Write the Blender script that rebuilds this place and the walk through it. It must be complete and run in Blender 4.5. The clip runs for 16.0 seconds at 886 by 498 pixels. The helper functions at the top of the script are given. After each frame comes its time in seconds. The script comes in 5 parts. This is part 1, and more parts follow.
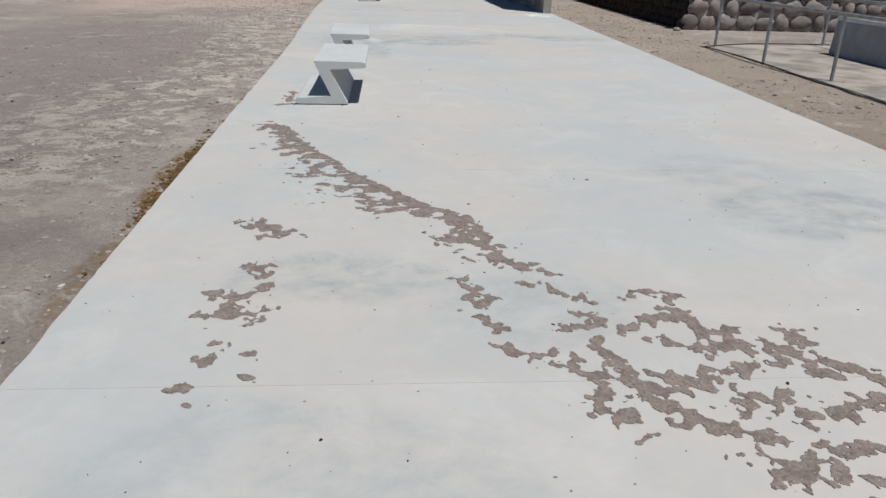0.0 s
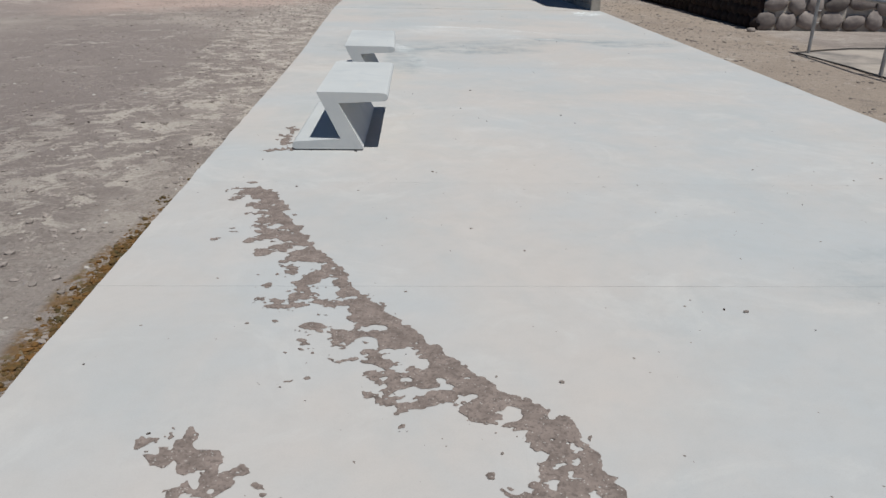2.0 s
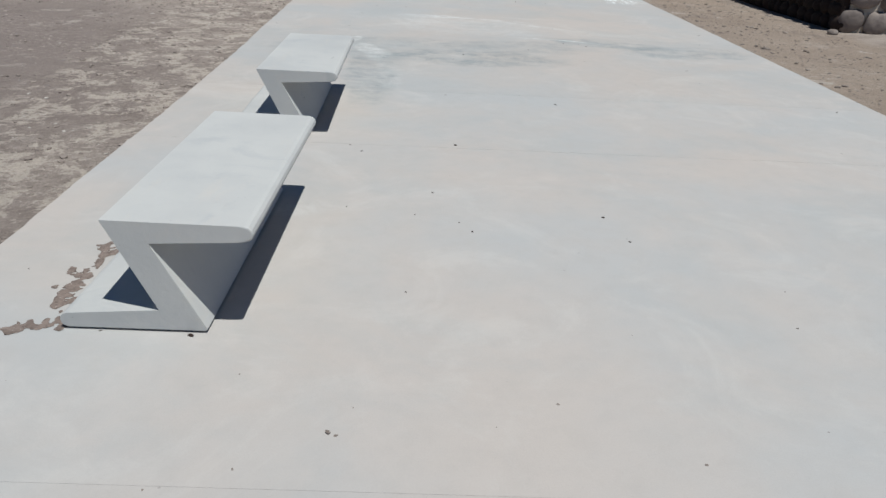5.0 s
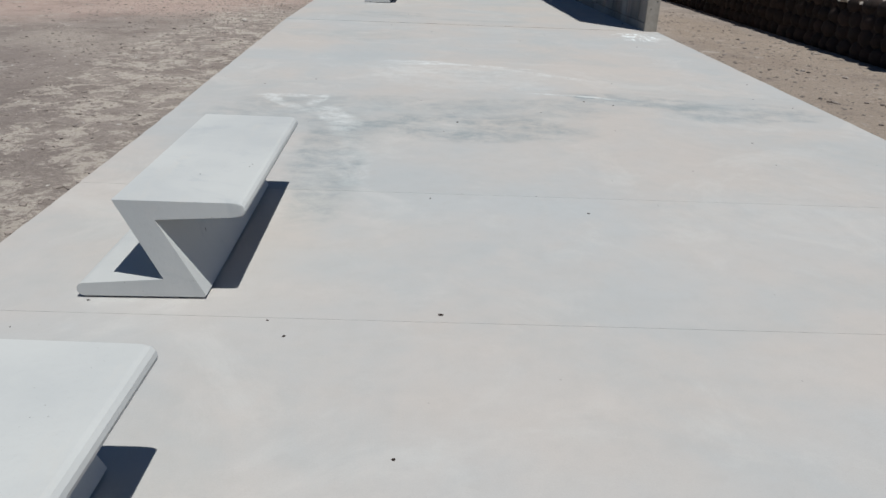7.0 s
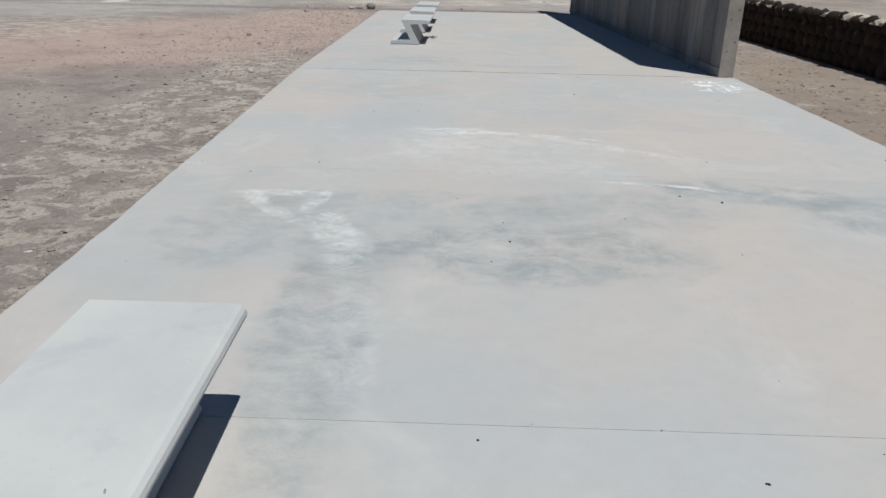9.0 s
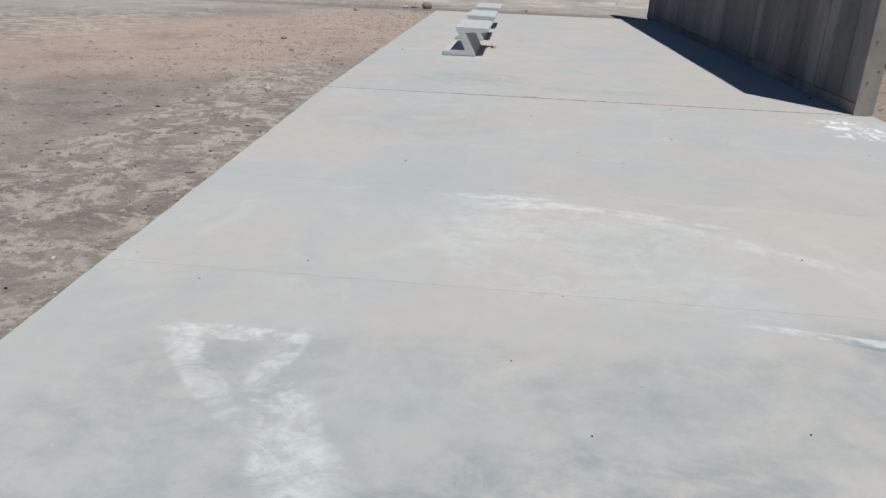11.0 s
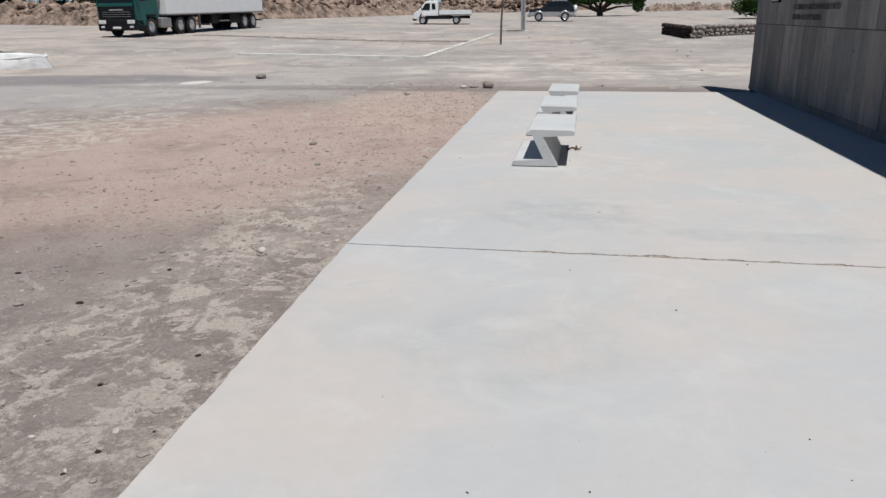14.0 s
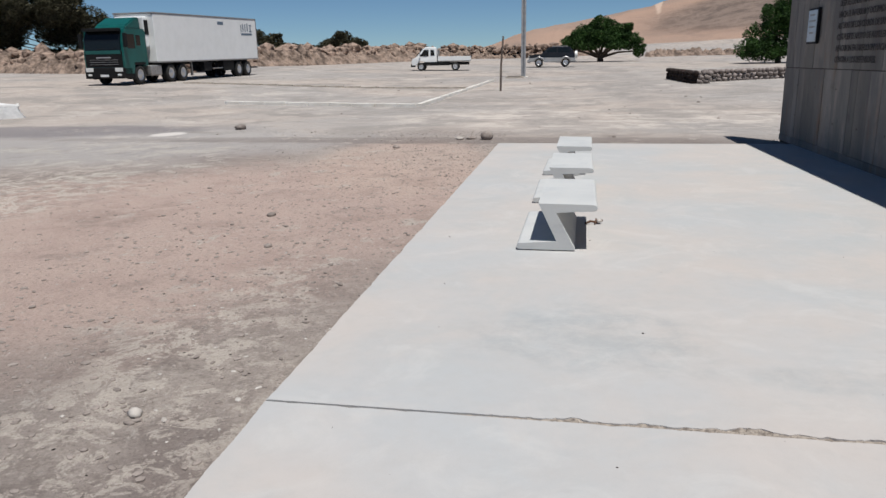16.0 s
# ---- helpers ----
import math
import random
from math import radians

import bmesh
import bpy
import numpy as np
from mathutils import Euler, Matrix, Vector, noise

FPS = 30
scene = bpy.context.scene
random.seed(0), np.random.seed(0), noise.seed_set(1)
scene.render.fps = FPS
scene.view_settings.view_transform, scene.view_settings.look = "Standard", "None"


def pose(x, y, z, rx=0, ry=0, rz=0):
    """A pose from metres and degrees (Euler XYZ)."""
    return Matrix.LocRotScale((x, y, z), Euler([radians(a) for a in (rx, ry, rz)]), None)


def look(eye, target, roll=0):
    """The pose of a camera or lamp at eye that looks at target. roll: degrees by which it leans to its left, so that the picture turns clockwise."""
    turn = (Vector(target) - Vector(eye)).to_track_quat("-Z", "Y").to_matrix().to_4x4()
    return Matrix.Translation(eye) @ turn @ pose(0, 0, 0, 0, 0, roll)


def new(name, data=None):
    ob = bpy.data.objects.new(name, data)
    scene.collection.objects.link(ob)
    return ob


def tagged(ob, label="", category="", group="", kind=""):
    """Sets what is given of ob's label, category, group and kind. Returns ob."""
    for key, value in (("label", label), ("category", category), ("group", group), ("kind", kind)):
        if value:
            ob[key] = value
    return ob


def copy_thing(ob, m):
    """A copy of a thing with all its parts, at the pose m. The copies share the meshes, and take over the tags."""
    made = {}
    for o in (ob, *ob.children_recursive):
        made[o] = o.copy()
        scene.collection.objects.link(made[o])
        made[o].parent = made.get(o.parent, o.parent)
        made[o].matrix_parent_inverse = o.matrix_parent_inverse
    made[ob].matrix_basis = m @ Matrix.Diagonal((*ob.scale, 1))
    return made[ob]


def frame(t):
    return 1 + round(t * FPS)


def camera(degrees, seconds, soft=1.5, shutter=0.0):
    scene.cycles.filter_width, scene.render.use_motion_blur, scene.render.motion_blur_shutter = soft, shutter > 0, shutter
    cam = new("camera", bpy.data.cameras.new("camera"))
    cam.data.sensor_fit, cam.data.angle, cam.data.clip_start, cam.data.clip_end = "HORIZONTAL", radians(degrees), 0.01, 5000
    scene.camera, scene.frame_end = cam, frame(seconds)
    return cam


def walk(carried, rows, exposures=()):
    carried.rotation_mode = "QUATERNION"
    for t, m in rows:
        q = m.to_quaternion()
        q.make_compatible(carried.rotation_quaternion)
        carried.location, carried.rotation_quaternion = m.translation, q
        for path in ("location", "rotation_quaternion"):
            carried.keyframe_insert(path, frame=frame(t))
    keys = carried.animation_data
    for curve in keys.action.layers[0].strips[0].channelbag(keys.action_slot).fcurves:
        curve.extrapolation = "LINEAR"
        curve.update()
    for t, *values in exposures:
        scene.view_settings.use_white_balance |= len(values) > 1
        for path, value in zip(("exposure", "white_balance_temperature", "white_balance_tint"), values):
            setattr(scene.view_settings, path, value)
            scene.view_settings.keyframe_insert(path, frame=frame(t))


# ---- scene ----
cam = camera(61.8, 16.0)
METRES, EYE, TILT, LEAN, TURN = 16.9, 1.5, 0.0, 0.0, -5.8
PATH = [
    (0, (1.203, 1.267, 1.462), (1.343, 3.115, 0.711), 1.5),
    (0.5, (1.173, 1.773, 1.483), (1.31, 3.616, 0.718), 2.8),
    (1, (1.177, 2.327, 1.458), (1.288, 4.172, 0.694), 2.7),
    (1.5, (1.093, 2.876, 1.419), (1.108, 4.724, 0.656), 1.8),
    (2, (1.173, 3.392, 1.428), (1.242, 5.236, 0.658), 1.0),
    (2.5, (1.239, 3.893, 1.435), (1.329, 5.73, 0.65), 1.0),
    (3, (1.27, 4.406, 1.415), (1.405, 6.235, 0.617), 1.7),
    (3.2, (1.337, 4.579, 1.412), (1.493, 6.408, 0.618), 1.9),
    (5.3, (1.537, 6.701, 1.434), (1.568, 8.512, 0.585), 3.3),
    (5.5, (1.541, 6.897, 1.460), (1.573, 8.710, 0.616), 3.8),
    (6, (1.616, 7.443, 1.424), (1.631, 9.262, 0.592), 2.9),
    (6.5, (1.621, 7.926, 1.442), (1.654, 9.757, 0.637), 2.6),
    (7, (1.644, 8.434, 1.430), (1.691, 10.268, 0.634), 2.3),
    (7.5, (1.682, 8.987, 1.463), (1.714, 10.825, 0.676), 1.7),
    (8, (1.577, 9.484, 1.440), (1.583, 11.329, 0.670), 1.9),
    (8.5, (1.598, 9.961, 1.456), (1.578, 11.820, 0.718), 1.0),
    (10.8, (1.441, 12.239, 1.516), (1.298, 14.093, 0.78), 3.7),
    (11, (1.525, 12.492, 1.501), (1.346, 14.337, 0.751), 2.2),
    (11.5, (1.521, 13.084, 1.507), (1.321, 14.926, 0.756), 2.0),
    (12, (1.53, 13.552, 1.528), (1.424, 15.416, 0.809), 3.4),
    (12.5, (1.456, 14.13, 1.555), (1.341, 16.002, 0.86), 2.8),
    (13, (1.28, 14.555, 1.588), (1.068, 16.431, 0.925), 2.0),
    (13.5, (1.183, 15.044, 1.597), (0.933, 16.916, 0.938), 0.2),
    (14, (1.045, 15.608, 1.681), (0.69, 17.481, 1.077), -0.7),
    (14.5, (0.95, 16.074, 1.677), (0.561, 17.952, 1.107), -1.4),
    (15, (0.945, 16.556, 1.643), (0.552, 18.446, 1.122), -1.1),
    (15.5, (0.937, 17.072, 1.659), (0.548, 18.968, 1.154), -1.1),
    (16, (0.829, 17.643, 1.644), (0.465, 19.548, 1.152), -1.0),
]
walk(cam, [(t, look(eye, target, roll)) for t, eye, target, roll in PATH], [(0, -0.13, 6300, 5), (3, -0.2, 6300, 5), (5.5, -0.22, 6300, 5), (11, -0.2, 6300, 5), (12.5, -0.19, 6300, 5), (13.5, -0.13, 6300, 6), (14.5, 0.05, 6380, 8), (16, 0.0, 6380, 8)])

# ---- light ----
world = bpy.data.worlds.new("world")
scene.world = world
world.use_nodes = True
wn = world.node_tree.nodes
sky = wn.new("ShaderNodeTexSky")
sky.sky_type = "NISHITA"
sky.sun_disc = False
SUN = Vector((0.87, -1.1, 4.0)).normalized()
sky.sun_elevation = math.asin(SUN.z)
sky.sun_rotation = math.atan2(SUN.x, SUN.y)
sky.air_density, sky.dust_density, sky.ozone_density, sky.altitude = 1.0, 0.05, 1.0, 4000
deep = wn.new("ShaderNodeMix")
deep.data_type, deep.blend_type = "RGBA", "MULTIPLY"
deep.inputs[0].default_value, deep.inputs[7].default_value = 1.0, (0.92, 1.13, 1.30, 1)
world.node_tree.links.new(sky.outputs[0], deep.inputs[6])
world.node_tree.links.new(deep.outputs[2], wn["Background"].inputs[0])
wn["Background"].inputs[1].default_value = 0.05
sun = new("sun", bpy.data.lights.new("sun", "SUN"))
sun.data.energy, sun.data.angle, sun.data.color = 5.0, radians(0.53), (1.0, 0.965, 0.93)
sun.matrix_world = look(SUN * 50, (0, 0, 0))


# ---- materials ----
class Mat:
    """A node material under way: short ways to add and join nodes."""

    def __init__(self, name, rough=0.9, metal=0.0, spec=0.3):
        self.m = bpy.data.materials.new(name)
        self.m.use_nodes = True
        self.t = self.m.node_tree
        self.b = self.t.nodes["Principled BSDF"]
        self.b.inputs["Roughness"].default_value = rough
        self.b.inputs["Metallic"].default_value = metal
        self.b.inputs["Specular IOR Level"].default_value = spec
        self.pos = self.t.nodes.new("ShaderNodeNewGeometry").outputs["Position"]

    def put(self, sock, value):
        if isinstance(value, bpy.types.NodeSocket):
            self.t.links.new(value, sock)
        else:
            sock.default_value = (*value, 1) if isinstance(value, tuple) and len(value) == 3 and sock.type == "RGBA" else value

    def noise(self, scale, detail=4.0, rough=0.55, stretch=(1, 1, 1), shift=(0, 0, 0), distort=0.0):
        mp = self.t.nodes.new("ShaderNodeMapping")
        mp.inputs["Scale"].default_value, mp.inputs["Location"].default_value = stretch, shift
        self.t.links.new(self.pos, mp.inputs[0])
        n = self.t.nodes.new("ShaderNodeTexNoise")
        n.inputs["Scale"].default_value, n.inputs["Detail"].default_value = scale, detail
        n.inputs["Roughness"].default_value, n.inputs["Distortion"].default_value = rough, distort
        self.t.links.new(mp.outputs[0], n.inputs["Vector"])
        return n.outputs["Fac"]

    def cells(self, scale, out="Distance", feature="F1"):
        n = self.t.nodes.new("ShaderNodeTexVoronoi")
        n.feature = feature
        n.inputs["Scale"].default_value = scale
        self.t.links.new(self.pos, n.inputs["Vector"])
        return n.outputs[out]

    def ramp(self, fac, a, b, smooth=True):
        """0 below a, 1 above b."""
        n = self.t.nodes.new("ShaderNodeMapRange")
        n.interpolation_type = "SMOOTHSTEP" if smooth else "LINEAR"
        n.inputs["From Min"].default_value, n.inputs["From Max"].default_value = a, b
        self.put(n.inputs["Value"], fac)
        return n.outputs["Result"]

    def op(self, what, a, b=0.0):
        n = self.t.nodes.new("ShaderNodeMath")
        n.operation = what
        self.put(n.inputs[0], a), self.put(n.inputs[1], b)
        return n.outputs[0]

    def mix(self, fac, a, b, how="MIX"):
        n = self.t.nodes.new("ShaderNodeMix")
        n.data_type, n.blend_type = "RGBA", how
        self.put(n.inputs[0], fac), self.put(n.inputs[6], a), self.put(n.inputs[7], b)
        return n.outputs[2]

    def blob(self, x, y, rx, ry, turn=0.0, wobble=0.5, scale=1.5):
        """1 inside a soft-edged, uneven oval on the plan, 0 outside."""
        mp = self.t.nodes.new("ShaderNodeMapping")
        mp.vector_type = "TEXTURE"
        mp.inputs["Location"].default_value = (x, y, 0)
        mp.inputs["Rotation"].default_value = (0, 0, radians(turn))
        mp.inputs["Scale"].default_value = (rx, ry, 100)
        self.t.links.new(self.pos, mp.inputs[0])
        v = self.t.nodes.new("ShaderNodeVectorMath")
        v.operation = "LENGTH"
        self.t.links.new(mp.outputs[0], v.inputs[0])
        n = self.noise(scale, 5, 0.6, shift=(x, y, 0))
        d = self.op("ADD", v.outputs["Value"], self.op("MULTIPLY", self.op("SUBTRACT", n, 0.5), wobble * 2))
        return self.ramp(d, 1.15, 0.7)

    def tint(self, amount=0.1):
        """A colour factor that differs from object to object."""
        r = self.t.nodes.new("ShaderNodeObjectInfo").outputs["Random"]
        return self.op("ADD", self.op("MULTIPLY", r, amount * 2), 1 - amount)

    def scale(self, colour, f):
        n = self.t.nodes.new("ShaderNodeVectorMath")
        n.operation = "SCALE"
        self.put(n.inputs[0], colour), self.put(n.inputs["Scale"], f)
        return n.outputs[0]

    def done(self, colour, bump=None, depth=0.01, rough=None):
        self.put(self.b.inputs["Base Color"], colour)
        if rough is not None:
            self.put(self.b.inputs["Roughness"], rough)
        if bump is not None:
            n = self.t.nodes.new("ShaderNodeBump")
            n.inputs["Distance"].default_value, n.inputs["Strength"].default_value = depth, 1.0
            self.put(n.inputs["Height"], bump)
            self.t.links.new(n.outputs[0], self.b.inputs["Normal"])
        return self.m


def mat_slab():
    k = Mat("painted_slab", 0.9, spec=0.12)
    big = k.ramp(k.noise(0.45, 5, 0.6), 0.35, 0.68)
    c = k.mix(big, (0.455, 0.415, 0.385), (0.405, 0.41, 0.41))
    streak = k.ramp(k.noise(0.8, 7, 0.66, (1, 1, 1), (0, 0, 0), 0.6), 0.44, 0.68)
    c = k.mix(k.op("MULTIPLY", streak, 0.42), c, (0.355, 0.375, 0.38))
    c = k.mix(k.op("MULTIPLY", k.ramp(k.noise(1.3, 8, 0.7, (1, 1, 1), (2, 8, 0), 1.0), 0.5, 0.68), 0.32), c, (0.53, 0.515, 0.49))
    c = k.mix(k.op("MULTIPLY", k.ramp(k.noise(1.7, 6, 0.65, (1, 1, 1), (7, 3, 0), 0.8), 0.52, 0.75), 0.4), c, (0.49, 0.45, 0.42))
    c = k.mix(k.op("MULTIPLY", k.ramp(k.noise(9, 6, 0.7), 0.4, 0.75), 0.22), c, (0.36, 0.34, 0.32))
    # bluish dark scuffs and chalky drifts where water has stood
    dark = ((0.98, 13.1, 0.2, 0.75, 4, 1.0), (1.0, 14.0, 0.25, 0.4, 0, 0.6), (1.95, 14.15, 0.75, 0.33, 0, 1.1), (2.5, 14.9, 0.7, 0.3, 5, 0.6), (3.6, 15.35, 0.6, 0.2, -14, 0.9), (3.15, 15.43, 0.3, 0.025, -14, 1.5), (4.5, 15.0, 0.6, 0.3, 10, 0.9), (0.35, 14.4, 0.35, 0.5, 0, 0.7), (1.2, 14.9, 0.8, 0.25, 0, 0.5), (3.85, 5.5, 0.55, 0.35, 10, 0.9), (3.6, 6.4, 0.5, 0.35, 0, 0.5), (0.95, 4.55, 0.4, 0.22, 0, 0.9), (1.9, 4.2, 0.35, 0.3, 0, 0.5), (0.9, 3.1, 0.6, 0.3, 0, 0.5), (0.7, 19.2, 0.5, 0.4, 20, 0.3), (0.9, 22.0, 0.6, 0.45, 0, 0.55), (2.4, 21.5, 0.9, 0.12, 0, 0.4))
    for x, y, rx, ry, turn, amount in dark:
        f = k.op("MULTIPLY", k.blob(x, y, rx * 1.35, ry * 1.35, turn, 0.5, 2.2), k.ramp(k.noise(3.4, 8, 0.74, (1, 1.15, 1), (x, y, 0), 0.25), 0.34, 0.7))
        c = k.mix(k.op("MULTIPLY", f, 0.66 * amount), c, (0.215, 0.25, 0.262))
    pale = ((0.40, 15.1, 0.25, 0.045, 0, 1.5), (0.26, 15.0, 0.05, 0.13, 30, 1.5), (0.42, 14.75, 0.05, 0.32, 42, 1.0), (0.66, 14.95, 0.05, 0.2, -12, 1.2), (0.84, 14.45, 0.1, 0.3, 18, 1.3), (1.0, 14.1, 0.12, 0.25, 10, 0.9), (1.15, 13.2, 0.09, 0.6, 5, 0.45), (2.95, 15.5, 0.28, 0.03, -8, 1.5), (3.35, 15.4, 0.22, 0.028, -22, 1.5), (1.4, 17.16, 0.32, 0.04, 2, 1.6), (1.6, 17.03, 0.22, 0.06, 6, 1.7), (2.2, 17.0, 0.45, 0.05, -14, 1.3), (1.8, 16.7, 0.7, 0.3, -20, 0.5), (2.8, 16.6, 0.5, 0.07, -30, 0.8), (1.45, 16.55, 0.3, 0.25, 20, 0.5), (1.9, 16.0, 0.8, 0.35, -20, 0.35), (4.95, 20.15, 0.3, 0.35, 0, 0.9), (0.7, 9.9, 0.3, 0.1, 0, 0.5))
    for x, y, rx, ry, turn, amount in pale:
        f = k.op("MULTIPLY", k.blob(x, y, rx * 1.3, ry * 1.3, turn, 0.6, 3.0), k.ramp(k.noise(5, 9, 0.78, (1, 1.1, 1), (y, x, 0), 0.8), 0.40, 0.62))
        c = k.mix(k.op("MULTIPLY", f, 0.5 * amount), c, (0.60, 0.61, 0.60))
    splash = k.op("MULTIPLY", k.blob(4.78, 20.1, 0.36, 0.5, 0, 0.5, 4.0), k.ramp(k.noise(9, 5, 0.7, (1, 0.6, 1), (3, 3, 0), 0.5), 0.53, 0.57))
    c = k.mix(k.op("MULTIPLY", splash, 0.85), c, (0.74, 0.77, 0.77))
    grain = k.noise(160, 3, 0.7)
    c = k.mix(k.op("MULTIPLY", k.ramp(grain, 0.35, 0.7), 0.1), c, (0.30, 0.28, 0.26))
    pits = k.ramp(k.cells(7.0), 0.035, 0.02)
    c = k.mix(k.op("MULTIPLY", pits, k.op("MULTIPLY", k.ramp(k.noise(1.3, 2), 0.5, 0.6), 0.6)), c, (0.16, 0.14, 0.13))
    c = k.scale(c, k.tint(0.02))
    h = k.op("ADD", k.op("MULTIPLY", grain, 0.25), k.noise(6, 5, 0.6))
    return k.done(c, h, 0.003)


def mat_worn():
    k = Mat("bare_worn_concrete", 0.95)
    c = k.mix(k.ramp(k.noise(14, 6, 0.7), 0.35, 0.7), (0.245, 0.195, 0.17), (0.15, 0.118, 0.102))
    c = k.mix(k.op("MULTIPLY", k.ramp(k.noise(70, 3, 0.7), 0.52, 0.62), 0.6), c, (0.10, 0.08, 0.07))
    c = k.mix(k.op("MULTIPLY", k.ramp(k.cells(85), 0.28, 0.14), k.op("MULTIPLY", k.ramp(k.noise(30, 3), 0.45, 0.6), 0.75)), c, (0.46, 0.43, 0.40))
    return k.done(c, k.noise(70, 4, 0.7), 0.006)


def mat_bench():
    k = Mat("smooth_precast_concrete", 0.6)
    c = k.mix(k.ramp(k.noise(1.5, 5, 0.6), 0.35, 0.7), (0.50, 0.50, 0.485), (0.44, 0.445, 0.44))
    c = k.mix(k.op("MULTIPLY", k.ramp(k.noise(6, 6, 0.7, (1, 0.3, 1)), 0.55, 0.75), 0.35), c, (0.54, 0.50, 0.45))
    pores = k.op("MULTIPLY", k.ramp(k.cells(28), 0.07, 0.04), k.ramp(k.noise(4, 2), 0.52, 0.6))
    c = k.mix(k.op("MULTIPLY", pores, 0.55), c, (0.2, 0.19, 0.18))
    for x, y in ((0.848, 11.618), (0.853, 11.655), (0.668, 11.485)):
        c = k.mix(k.op("MULTIPLY", k.blob(x, y, 0.003, 0.010, 20, 0.3, 30), 0.6), c, (0.06, 0.055, 0.05))
    c = k.mix(k.op("MULTIPLY", k.ramp(k.noise(2.4, 7, 0.7, (1, 1, 1), (5, 2, 1), 0.8), 0.54, 0.66), 0.3), c, (0.33, 0.35, 0.37))
    return k.done(c, k.noise(50, 4, 0.6), 0.0012)


def mat_formwork():
    k = Mat("board_marked_concrete", 0.82)
    c = k.mix(k.ramp(k.noise(1.2, 6, 0.62, (1, 1, 0.35)), 0.3, 0.72), (0.25, 0.23, 0.205), (0.15, 0.142, 0.135))
    c = k.mix(k.op("MULTIPLY", k.ramp(k.noise(5, 7, 0.7, (1, 1, 0.15)), 0.5, 0.75), 0.6), c, (0.36, 0.31, 0.26))
    c = k.mix(k.op("MULTIPLY", k.ramp(k.noise(2.1, 5, 0.7, (1, 1, 0.6), (4, 9, 2)), 0.58, 0.75), 0.7), c, (0.12, 0.11, 0.105))
    c = k.scale(c, k.tint(0.27))
    c = k.mix(k.op("MULTIPLY", k.ramp(k.noise(0.7, 7, 0.7, (1, 1, 0.8), (1, 1, 7)), 0.5, 0.65), 0.5), c, (0.13, 0.125, 0.125))
    rust = k.op("MULTIPLY", k.ramp(k.noise(0.9, 5, 0.6, (1, 1, 0.35), (2, 6, 1)), 0.5, 0.66), k.ramp(k.noise(6, 6, 0.7, (1, 1, 0.2)), 0.45, 0.65))
    c = k.mix(k.op("MULTIPLY", rust, 0.6), c, (0.22, 0.12, 0.065))
    return k.done(c, k.noise(40, 5, 0.65, (1, 1, 0.12)), 0.004)


